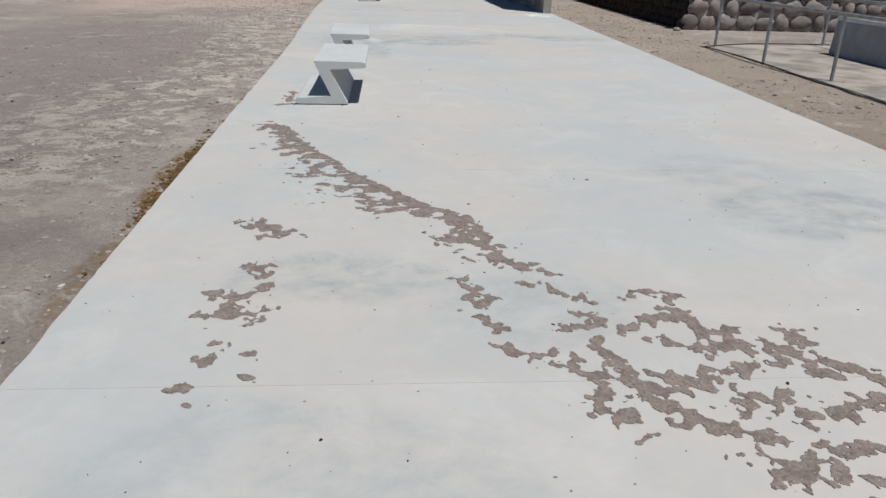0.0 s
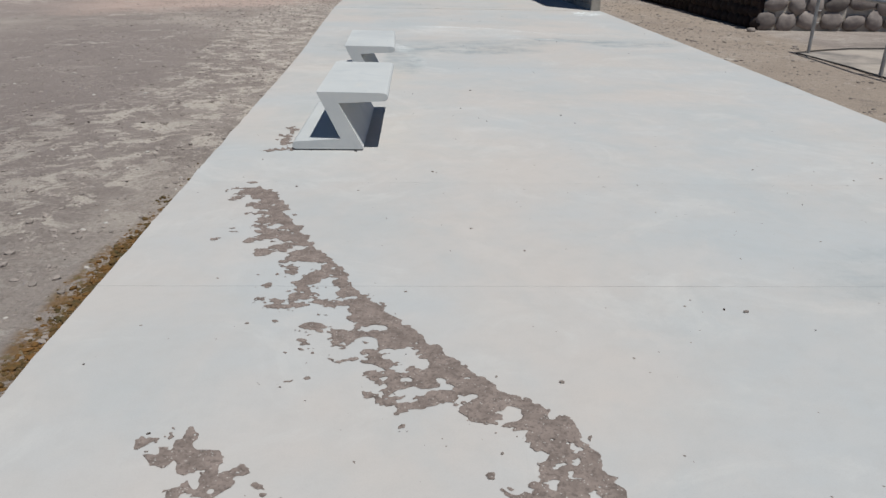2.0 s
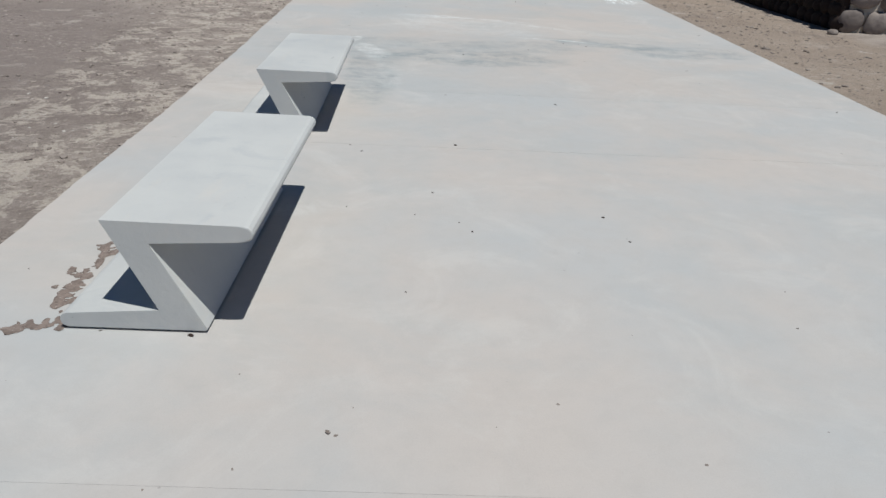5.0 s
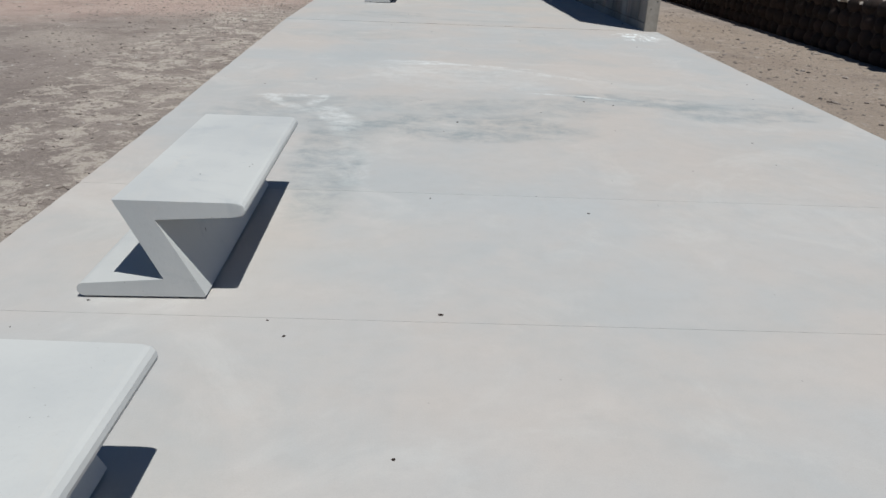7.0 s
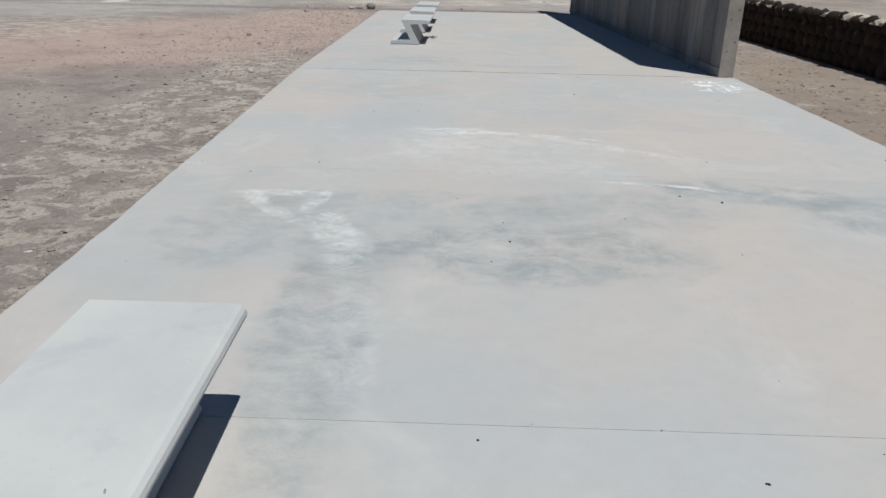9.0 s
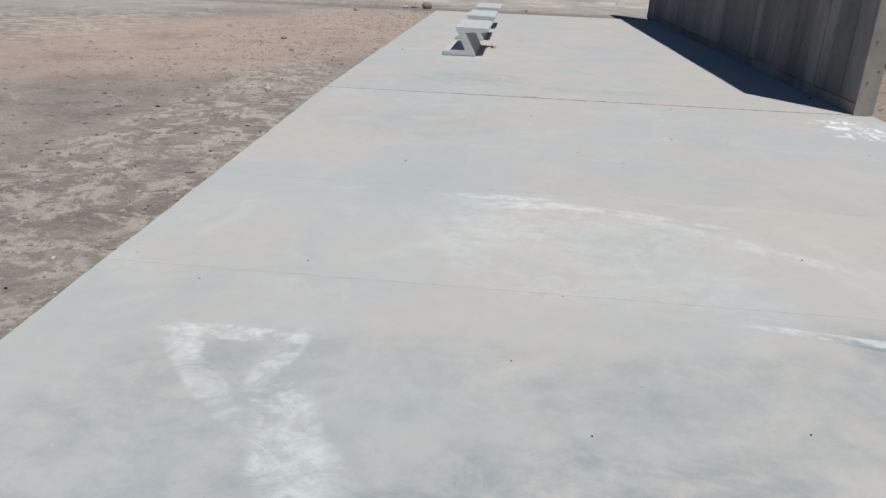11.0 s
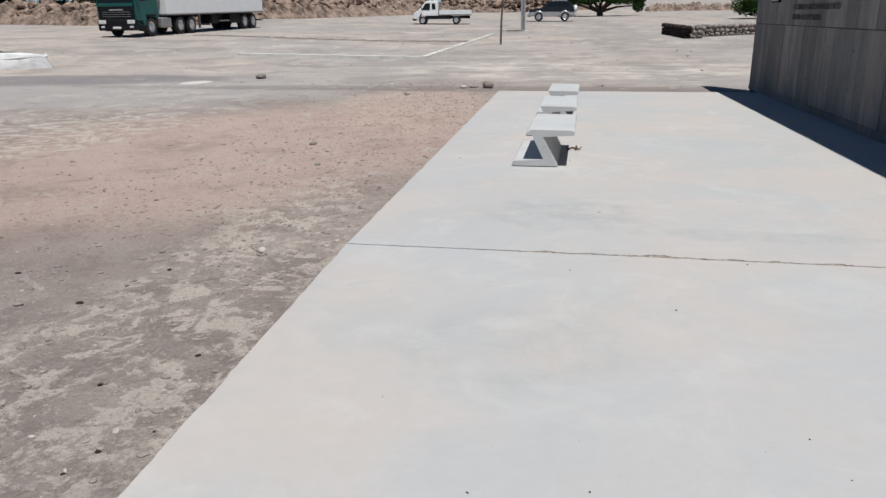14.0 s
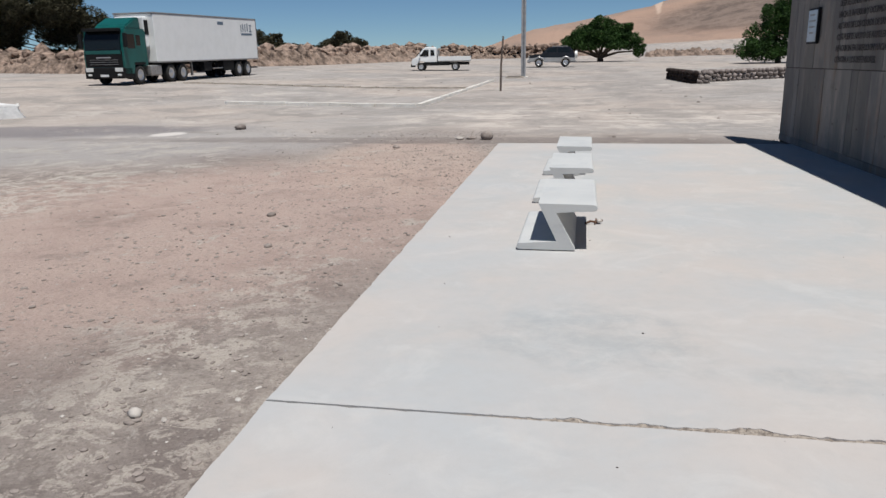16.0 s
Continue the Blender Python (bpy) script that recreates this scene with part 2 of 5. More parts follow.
def mat_ground():
    k = Mat("dry_stony_dirt", 0.97, spec=0.1)
    c = k.mix(k.ramp(k.noise(0.22, 6, 0.6), 0.36, 0.66), (0.30, 0.255, 0.228), (0.40, 0.345, 0.30))
    c = k.mix(k.op("MULTIPLY", k.ramp(k.noise(0.8, 7, 0.68, (1, 1, 1), (0, 0, 0), 0.5), 0.46, 0.62), 0.65), c, (0.215, 0.178, 0.16))
    # grey compacted lot, reddish earth, pale crust along the walkway, tracked far ground
    c = k.mix(k.op("MULTIPLY", k.blob(-4.2, 7.5, 3.4, 11.5, 0, 0.3, 0.5), 0.85), c, (0.245, 0.205, 0.188))
    c = k.mix(k.op("MULTIPLY", k.blob(-4.6, 24.6, 4.0, 6.4, -35, 0.3, 0.5), 0.7), c, (0.50, 0.37, 0.315))
    c = k.mix(k.op("MULTIPLY", k.blob(-2.3, 30.5, 1.6, 4.0, 10, 0.35, 0.6), 0.7), c, (0.47, 0.36, 0.30))
    c = k.mix(k.op("MULTIPLY", k.ramp(k.noise(0.8, 8, 0.72, (1, 1, 1), (4, 14, 0), 0.4), 0.5, 0.64), k.op("MULTIPLY", k.blob(-4.6, 24.6, 5.5, 8.0, -35, 0.3, 0.5), 0.4)), c, (0.29, 0.215, 0.185))
    c = k.mix(k.op("MULTIPLY", k.blob(-12, 33, 9.0, 5.5, 20, 0.3, 0.4), 0.85), c, (0.37, 0.35, 0.335))
    c = k.mix(k.op("MULTIPLY", k.blob(-14, 36, 6.0, 1.5, 5, 0.3, 0.4), 0.7), c, (0.16, 0.145, 0.145))
    c = k.mix(k.op("MULTIPLY", k.blob(1, 33.8, 14, 0.75, 0, 0.25, 0.8), 0.8), c, (0.195, 0.165, 0.15))
    c = k.mix(k.op("MULTIPLY", k.blob(6.4, 12, 1.3, 14, 0, 0.2, 0.5), 0.7), c, (0.315, 0.25, 0.195))
    far = k.ramp(k.blob(0, 12, 60, 25, 0, 0.15, 0.12), 0.9, 0.2)
    c = k.mix(k.op("MULTIPLY", far, 0.85), c, k.mix(k.ramp(k.noise(0.06, 5, 0.6, (1, 1, 1), (3, 3, 0)), 0.42, 0.58), (0.345, 0.325, 0.305), (0.42, 0.365, 0.32)))
    tracks = k.ramp(k.noise(0.3, 8, 0.66, (1, 0.9, 1), (0, 0, 0), 0.7), 0.46, 0.60)
    c = k.mix(k.op("MULTIPLY", k.op("MULTIPLY", k.blob(3.2, 62, 2.0, 32, 2, 0.4, 0.3), k.ramp(k.noise(0.9, 7, 0.7), 0.4, 0.6)), 0.7), c, (0.27, 0.245, 0.225))
    c = k.mix(k.op("MULTIPLY", k.op("MULTIPLY", k.blob(1.5, 40.5, 7, 4, 0, 0.4, 0.3), k.ramp(k.noise(0.7, 7, 0.7, (1, 1, 1), (1, 4, 0)), 0.46, 0.58)), 0.8), c, (0.56, 0.50, 0.44))
    c = k.mix(k.op("MULTIPLY", tracks, k.op("MULTIPLY", far, 0.75)), c, (0.255, 0.235, 0.215))
    c = k.mix(k.op("MULTIPLY", k.ramp(k.noise(0.45, 8, 0.72, (1, 1, 1), (9, 2, 0), 0.5), 0.53, 0.64), k.op("MULTIPLY", far, 0.6)), c, (0.53, 0.475, 0.42))
    c = k.mix(k.op("MULTIPLY", k.blob(-10.5, 19.5, 4.5, 9.0, 0, 0.3, 0.4), 0.7), c, (0.25, 0.215, 0.20))
    c = k.mix(k.op("MULTIPLY", k.blob(-15, 35.6, 6.5, 2.0, 8, 0.4, 0.6), 0.75), c, (0.18, 0.165, 0.17))
    c = k.mix(k.op("MULTIPLY", k.op("MULTIPLY", k.blob(-9.0, 29.5, 4.0, 4.5, 20, 0.4, 0.5), k.ramp(k.noise(1.1, 8, 0.72, (1, 1, 1), (7, 7, 0), 0.5), 0.52, 0.57)), 0.75), c, (0.46, 0.42, 0.37))
    crust = k.op("ADD", k.blob(-1.1, 15.5, 0.95, 8.5, 3, 0.35, 1.2), k.blob(-8.6, 24.5, 2.6, 5.5, -25, 0.35, 0.5))
    crust = k.op("ADD", crust, k.op("MULTIPLY", k.blob(-1.5, 8.0, 0.8, 2.6, 5, 0.4, 0.8), 0.7))
    salt = k.op("MULTIPLY", k.ramp(k.noise(3.6, 9, 0.76, (1, 1, 1), (0, 0, 0), 0.5), 0.50, 0.545), k.op("MINIMUM", crust, 1.0))
    c = k.mix(k.op("MULTIPLY", k.op("MINIMUM", crust, 1.0), k.op("MULTIPLY", k.ramp(k.noise(6, 8, 0.75), 0.48, 0.56), 0.5)), c, (0.21, 0.175, 0.155))
    c = k.mix(k.op("MULTIPLY", salt, 0.75), c, (0.55, 0.485, 0.42))
    bits = k.op("MULTIPLY", k.ramp(k.noise(1.9, 9, 0.72, (1, 1, 1), (3, 8, 0), 0.4), 0.57, 0.61), k.ramp(k.noise(0.4, 4, 0.6, (1, 1, 1), (5, 5, 0)), 0.42, 0.58))
    c = k.mix(k.op("MULTIPLY", bits, 0.75), c, (0.47, 0.42, 0.37))
    dirty = k.ramp(k.noise(1.3, 8, 0.75, (1, 1, 1), (2, 4, 0), 0.4), 0.54, 0.64)
    c = k.mix(k.op("MULTIPLY", dirty, 0.36), c, (0.18, 0.15, 0.135))
    c = k.mix(k.op("MULTIPLY", k.blob(-9.6, 35.1, 0.42, 0.6, 0, 0.45, 1.0), 0.85), c, (0.62, 0.58, 0.54))
    damp = k.op("MULTIPLY", k.op("MAXIMUM", k.blob(-0.31, 6.35, 0.13, 1.0, 2, 0.3, 3.0), k.op("MULTIPLY", k.blob(-0.27, 4.6, 0.09, 0.6, 2, 0.3, 3.0), 0.6)), k.ramp(k.noise(9, 8, 0.75), 0.42, 0.54))
    c = k.mix(k.op("MULTIPLY", damp, 0.85), c, (0.20, 0.11, 0.035))
    c = k.mix(k.op("MULTIPLY", damp, k.op("MULTIPLY", k.ramp(k.noise(12, 4), 0.52, 0.62), 0.5)), c, (0.10, 0.10, 0.035))
    flakes = k.op("MULTIPLY", k.ramp(k.noise(13, 8, 0.8, (1, 1.3, 1)), 0.55, 0.60), k.ramp(k.noise(0.8, 5, 0.65, (1, 1, 1), (1, 9, 0)), 0.40, 0.6))
    c = k.mix(k.op("MULTIPLY", flakes, 0.6), c, (0.52, 0.455, 0.40))
    specks = k.ramp(k.noise(26, 8, 0.8, (1, 1.3, 1), (4, 4, 0)), 0.56, 0.61)
    c = k.mix(k.op("MULTIPLY", specks, 0.5), c, (0.17, 0.135, 0.12))
    fine = k.noise(45, 6, 0.75)
    c = k.mix(k.op("MULTIPLY", k.ramp(fine, 0.42, 0.7), 0.35), c, (0.13, 0.105, 0.09))
    c = k.mix(k.op("MULTIPLY", k.ramp(k.cells(22), 0.2, 0.1), k.op("MULTIPLY", k.ramp(k.noise(3, 3), 0.5, 0.6), 0.6)), c, (0.44, 0.40, 0.36))
    return k.done(c, k.op("MULTIPLY", k.op("ADD", k.op("MULTIPLY", fine, 0.3), k.noise(4, 9, 0.74)), k.op("SUBTRACT", 1.0, k.op("MULTIPLY", far, 0.8))), 0.05)


def mat_two(name, a, b, scale=3, rough=0.9, bump=0.003, bscale=30, metal=0.0, tint=0.0, stretch=(1, 1, 1), spec=0.3):
    k = Mat(name, rough, metal, spec)
    c = k.mix(k.ramp(k.noise(scale, 6, 0.62, stretch), 0.35, 0.68), a, b)
    if tint:
        c = k.scale(c, k.tint(tint))
    return k.done(c, k.noise(bscale, 5, 0.6), bump)


def mat_leaf(name, a, b):
    k = Mat(name, 0.75, spec=0.2)
    g = k.t.nodes.new("ShaderNodeNewGeometry")
    c = k.mix(g.outputs["Random Per Island"], a, b)
    return k.done(k.mix(k.ramp(k.noise(0.8, 3), 0.4, 0.65), c, k.scale(c, 0.6)))


def mat_hill():
    k = Mat("desert_hillside", 0.97, spec=0.05)
    c = k.mix(k.ramp(k.noise(0.012, 7, 0.6, (1, 1, 3)), 0.4, 0.62), (0.36, 0.245, 0.185), (0.30, 0.22, 0.175))
    c = k.mix(k.op("MULTIPLY", k.ramp(k.noise(0.035, 8, 0.7, (1, 0.3, 2.5)), 0.52, 0.66), 0.5), c, (0.22, 0.165, 0.135))
    c = k.mix(k.op("MULTIPLY", k.blob(88, 296, 72, 52, -14, 0.2, 0.03), 0.85), c, k.mix(k.ramp(k.noise(0.12, 8, 0.75), 0.42, 0.6), (0.20, 0.155, 0.13), (0.105, 0.085, 0.075)))
    c = k.mix(k.op("MULTIPLY", k.blob(33, 385, 1.7, 62, -4.9, 0.5, 0.05), 0.8), c, (0.55, 0.42, 0.33))
    return k.done(c, k.noise(0.08, 8, 0.7), 2.0)


SLAB, WORN, BENCH, FORM, DIRT = mat_slab(), mat_worn(), mat_bench(), mat_formwork(), mat_ground()
HILL = mat_hill()
JOINT = mat_two("dark_joint_grit", (0.11, 0.095, 0.08), (0.20, 0.17, 0.145), 20)
SANDY = mat_two("blown_sand_and_crumbs", (0.36, 0.31, 0.26), (0.15, 0.125, 0.105), 28, bump=0.004, bscale=90)
FORM_EDGE = mat_two("pale_cast_edge", (0.33, 0.30, 0.26), (0.24, 0.215, 0.185), 4)
# black colour that stands for the shadow inside the board seams
SEAM = mat_two("black_seam_shade", (0.05, 0.043, 0.037), (0.09, 0.078, 0.066), 12)
INK = mat_two("dark_letter_paint", (0.055, 0.05, 0.048), (0.09, 0.08, 0.075), 12)
STONE = mat_two("rounded_field_stone", (0.235, 0.20, 0.18), (0.15, 0.125, 0.115), 5, tint=0.3, bump=0.01, bscale=16)
MORTAR = mat_two("pale_mortar", (0.46, 0.41, 0.35), (0.36, 0.31, 0.26), 6, bump=0.012, bscale=22)
# near-black: shade put into the colour for the terrace's west face; also dark stones
DARKSHADE_ROCK = mat_two("dark_and_shaded_rock", (0.032, 0.020, 0.016), (0.016, 0.012, 0.010), 4, tint=0.3, bump=0.015, bscale=12)
PEBBLE = mat_two("mixed_pebble", (0.30, 0.26, 0.23), (0.19, 0.155, 0.135), 9, tint=0.3)
PALEPEB = mat_two("pale_pebble", (0.50, 0.46, 0.42), (0.38, 0.34, 0.30), 9, tint=0.15)
STEEL = mat_two("dull_galvanised_steel", (0.36, 0.35, 0.34), (0.26, 0.25, 0.24), 9, 0.5, 0.0005, 60, 0.6)
WHITEW = mat_two("whitewashed_masonry", (0.72, 0.71, 0.69), (0.55, 0.545, 0.53), 3, bump=0.01, bscale=9)
GREYB = mat_two("grey_rendered_block", (0.34, 0.345, 0.35), (0.27, 0.27, 0.275), 3, bump=0.006, bscale=14)
HOSE = mat_two("black_hose_rubber", (0.025, 0.022, 0.02), (0.05, 0.045, 0.04), 20, 0.6)
WOOD = mat_two("weathered_pole_wood", (0.16, 0.125, 0.1), (0.09, 0.07, 0.06), 6, stretch=(1, 1, 0.1))
BARK = mat_two("grey_brown_bark", (0.10, 0.075, 0.055), (0.06, 0.045, 0.035), 6, bump=0.02, bscale=12)
LEAF = mat_leaf("tree_leaves", (0.012, 0.034, 0.007), (0.045, 0.10, 0.018))
DULL = mat_leaf("dusty_scrub_leaves", (0.022, 0.021, 0.010), (0.085, 0.078, 0.045))
SPOIL = mat_two("crusted_spoil_earth", (0.33, 0.245, 0.19), (0.10, 0.072, 0.056), 1.1, bump=0.5, bscale=1.6)
KERB = mat_two("pale_kerb_concrete", (0.72, 0.69, 0.64), (0.60, 0.56, 0.50), 2)
TEAL = mat_two("teal_truck_paint", (0.003, 0.085, 0.075), (0.003, 0.07, 0.062), 2, 0.35, 0.0, spec=0.5)
DARKP = mat_two("black_car_paint", (0.007, 0.008, 0.010), (0.012, 0.012, 0.014), 2, 0.3, 0.0, spec=0.5)
SILVERP = mat_two("silver_car_paint", (0.42, 0.41, 0.40), (0.36, 0.35, 0.34), 2, 0.35, 0.0, metal=0.4)
WHITEP = mat_two("white_vehicle_paint", (0.74, 0.745, 0.73), (0.70, 0.705, 0.69), 1.5, 0.4, 0.0, spec=0.5)
RUBBER = mat_two("black_rubber", (0.018, 0.018, 0.018), (0.035, 0.033, 0.03), 8, 0.85)
PLASTIC = mat_two("black_plastic", (0.008, 0.008, 0.009), (0.014, 0.014, 0.014), 8, 0.6, spec=0.15)
CHROME = mat_two("bright_wheel_metal", (0.62, 0.62, 0.62), (0.5, 0.5, 0.5), 8, 0.3, 0.0, metal=0.8)
DECAL = mat_two("blue_grey_lettering", (0.10, 0.14, 0.19), (0.13, 0.17, 0.22), 4)
LAMP = mat_two("clear_lamp_lens", (0.7, 0.7, 0.68), (0.6, 0.6, 0.58), 6, 0.15, 0.0, spec=0.6)
RUST = mat_two("rusty_scrap_metal", (0.12, 0.06, 0.035), (0.06, 0.035, 0.025), 20, 0.8)
PLATE = mat_two("brushed_plaque_metal", (0.50, 0.55, 0.60), (0.42, 0.47, 0.52), 5, 0.35, 0.0005, 80, 0.5)
GLASS = Mat("tinted_window_glass", 0.08, spec=0.35).done((0.006, 0.007, 0.008))


# ---- building helpers ----
def link(name, me, material, parent=None, label=""):
    ob = new(name, me)
    if material is not None and not me.materials:
        me.materials.append(material)
    if parent is not None:
        ob.parent = parent
    return tagged(ob, label)


def part(name, bm, material, parent=None, label="", smooth=False):
    bmesh.ops.recalc_face_normals(bm, faces=bm.faces)
    me = bpy.data.meshes.new(name)
    bm.to_mesh(me)
    bm.free()
    if smooth:
        for p in me.polygons:
            p.use_smooth = True
    return link(name, me, material, parent, label)


def thing(name, m, label, category, group="", kind=""):
    ob = new(name)
    ob.matrix_world = m
    return tagged(ob, label, category, group, kind)


def box(bm, x0, x1, y0, y1, z0, z1, bevel=0.0, taper=(0, 0)):
    """A box; taper draws its top in by so much along x and y."""
    tx, ty = taper
    r = bmesh.ops.create_cube(bm, size=1)
    for v in r["verts"]:
        top = v.co.z > 0
        v.co = Vector(((x0 + x1) / 2 + v.co.x * (x1 - x0 - (2 * tx if top else 0)), (y0 + y1) / 2 + v.co.y * (y1 - y0 - (2 * ty if top else 0)), z1 if top else z0))
    if bevel:
        edges = list({e for v in r["verts"] for e in v.link_edges})
        bmesh.ops.bevel(bm, geom=edges, offset=bevel, segments=2, affect="EDGES", profile=0.5)


def prism(bm, pts, a, b, axis="y"):
    """A closed outline swept from a to b along an axis; pts are (x, z) for y, (y, z) for x, (x, y) for z."""
    put = {"y": lambda p, s: (p[0], s, p[1]), "x": lambda p, s: (s, p[0], p[1]), "z": lambda p, s: (p[0], p[1], s)}[axis]
    one = [bm.verts.new(put(p, a)) for p in pts]
    two = [bm.verts.new(put(p, b)) for p in pts]
    n = len(pts)
    bm.faces.new(one), bm.faces.new(two[::-1])
    for i in range(n):
        bm.faces.new((one[i], two[i], two[(i + 1) % n], one[(i + 1) % n]))


def tube(bm, pts, r, sides=8, r2=None):
    """A round bar along points, capped."""
    rings = []
    n = len(pts)
    for i, p in enumerate(pts):
        p = Vector(p)
        d = (Vector(pts[min(i + 1, n - 1)]) - Vector(pts[max(i - 1, 0)])).normalized()
        u = d.orthogonal().normalized() if abs(d.z) > 0.9 else d.cross(Vector((0, 0, 1))).normalized()
        w = d.cross(u)
        rr = r if r2 is None else r + (r2 - r) * i / (n - 1)
        rings.append([bm.verts.new(p + (u * math.cos(a) + w * math.sin(a)) * rr) for a in (2 * math.pi * j / sides for j in range(sides))])
    for a, b in zip(rings, rings[1:]):
        for j in range(sides):
            bm.faces.new((a[j], a[(j + 1) % sides], b[(j + 1) % sides], b[j]))
    bm.faces.new(rings[0][::-1]), bm.faces.new(rings[-1])


def lump(bm, centre, size, seed, rough=0.22, level=2, flat=None):
    """An uneven stone."""
    r = bmesh.ops.create_icosphere(bm, subdivisions=level, radius=1)
    off = Vector((seed * 3.1, seed * 1.7, seed * 0.9))
    for v in r["verts"]:
        k = 1 + rough * noise.noise(v.co * 1.3 + off) + rough * 0.5 * noise.noise(v.co * 3.1 + off)
        v.co = Vector((v.co.x * size[0] * k, v.co.y * size[1] * k, v.co.z * size[2] * k)) + Vector(centre)
        if flat is not None:
            v.co.z = max(v.co.z, flat)


def lump_mesh(name, seed, rough=0.25, level=2):
    bm = bmesh.new()
    lump(bm, (0, 0, 0), (1, 1, 1), seed, rough, level)
    me = bpy.data.meshes.new(name)
    bm.to_mesh(me)
    bm.free()
    for p in me.polygons:
        p.use_smooth = True
    return me


def smooth(a, b, v):
    t = min(max((v - a) / (b - a), 0), 1)
    return t * t * (3 - 2 * t)


def along(xs, ys, v):
    return float(np.interp(v, xs, ys))


# ---- the ground: one sheet out to the hills ----
CX, CY = 0.8, 17.6
SKY_AZ = (-180, -60, -34, -20, -14, -9, -7.7, -5.9, -4.9, -3.4, -1.2, 1.8, 3.2, 5.8, 9, 13, 20, 30, 45, 180)
SKY_EL = (0.8, 0.8, 0.9, 0.9, 0.85, 0.7, 0.8, 1.35, 1.7, 2.05, 2.4, 2.95, 3.3, 3.85, 4.6, 5.4, 6.4, 6.4, 3.0, 1.0)
RIDGE_AZ = (-180, 2.4, 3.7, 5.0, 6.4, 8.0, 9.7, 12.9, 20, 34, 60, 180)
RIDGE_EL = (-9, 0.2, 0.85, 1.35, 1.95, 2.6, 3.05, 3.15, 3.4, 3.0, 0.5, -9)


def ground_z(x, y):
    dx, dy = x - CX, y - CY
    r = math.hypot(dx, dy)
    z = -0.05 + max(0, r - 28) * 0.022 + 0.3 * smooth(8, 24, -x) * smooth(30, 45, r) * (1 - smooth(80, 150, r))
    if r > 110:
        az = math.degrees(math.atan2(dx, dy))
        el = along(SKY_AZ, SKY_EL, az) + 0.22 * noise.noise(Vector((az * 0.35, 3.1, 0))) + 0.08 * noise.noise(Vector((az * 1.6, 7.1, 0)))
        top = 1.7 + 420 * math.tan(radians(el))
        z = z * (1 - smooth(110, 200, r)) + 3.9 * smooth(110, 200, r)
        if r > 200:
            z = 3.9 + (top - 3.9) * smooth(190, 420, r) + 2.5 * noise.noise(Vector((x * 0.02, y * 0.02, 1))) * smooth(200, 260, r)
        rid = 1.7 + 300 * math.tan(radians(along(RIDGE_AZ, RIDGE_EL, az) + 0.1 * noise.noise(Vector((az * 1.1, 9, 0)))))
        bell = math.exp(-((r - 300) / 42) ** 2)
        z = max(z, rid * bell + 1.1 * bell * noise.noise(Vector((x * 0.09, y * 0.09, 2))))
    near = 1 - smooth(25, 60, r)
    z += 0.012 * noise.noise(Vector((x * 0.9, y * 0.9, 0))) * near + 0.1 * noise.noise(Vector((x * 0.06, y * 0.06, 5))) * smooth(30, 60, r)
    return z


def build_ground():
    radii = [0.0] + [0.5 * 1.035 ** i for i in range(10, 205)]
    radii = [0.0] + [r for r in np.geomspace(1.0, 900, 190)]
    azs = np.radians(np.concatenate([np.arange(-45, 40, 0.75), np.arange(40, 315, 5.0)]))
    verts, faces = [(CX, CY, ground_z(CX, CY))], []
    n = len(azs)
    for r in radii[1:]:
        for a in azs:
            x, y = CX + r * math.sin(a), CY + r * math.cos(a)
            verts.append((x, y, ground_z(x, y)))
    for j in range(n):
        faces.append((0, 1 + (j + 1) % n, 1 + j))
    for i in range(len(radii) - 2):
        a, b = 1 + i * n, 1 + (i + 1) * n
        for j in range(n):
            k = (j + 1) % n
            faces.append((a + j, a + k, b + k, b + j))
    me = bpy.data.meshes.new("ground")
    me.from_pydata(verts, [], faces)
    me.materials.append(DIRT), me.materials.append(HILL)
    for p in me.polygons:
        p.use_smooth = True
        c = p.center
        p.material_index = int(math.hypot(c.x - CX, c.y - CY) > 230)
    ob = new("ground", me)
    tagged(ob, "dry stony desert dirt with pale salt crust and reddish earth", "ground", kind="structure")


build_ground()

# ---- the concrete walkway ----
EDGE_Y = (-6, 3.6, 6.9, 9.8, 12.0, 14.3, 15.2, 17.3, 20.85, 32.8)
EDGE_X = (0.1, -0.17, -0.25, -0.315, -0.355, -0.425, -0.475, -0.56, -0.705, -0.87)
RIGHT = 5.3
JOINTS = [-6.0, -2.6, 0.4, 3.57, 6.38, 7.91, 11.0, 12.54, 15.72, 17.3, 20.85, 32.8]


def edge_left(y):
    return along(EDGE_Y, EDGE_X, y) + 0.012 * noise.noise(Vector((y * 3.0, 0, 2))) + 0.006 * noise.noise(Vector((y * 14.0, 0, 4)))


GAP = {20.85: 0.007, 12.54: 0.001, 11.0: 0.0008, 6.38: 0.0008, 3.57: 0.0006, 7.91: 0.0004, 15.72: 0.0007, 17.3: 0.0006}


def chipped(x):
    """How far the broken lip of the wide joint has crumbled back."""
    worn = smooth(0.1, 1.0, x)
    n = noise.fractal(Vector((x * 5.5, 5, 1)), 0.6, 2.1, 5)
    return 0.004 + worn * (0.011 + 0.03 * max(n, -0.3)) + 0.038 * math.exp(-((x - 1.64) / 0.09) ** 2) + 0.003 * noise.noise(Vector((x * 40, 1, 1)))


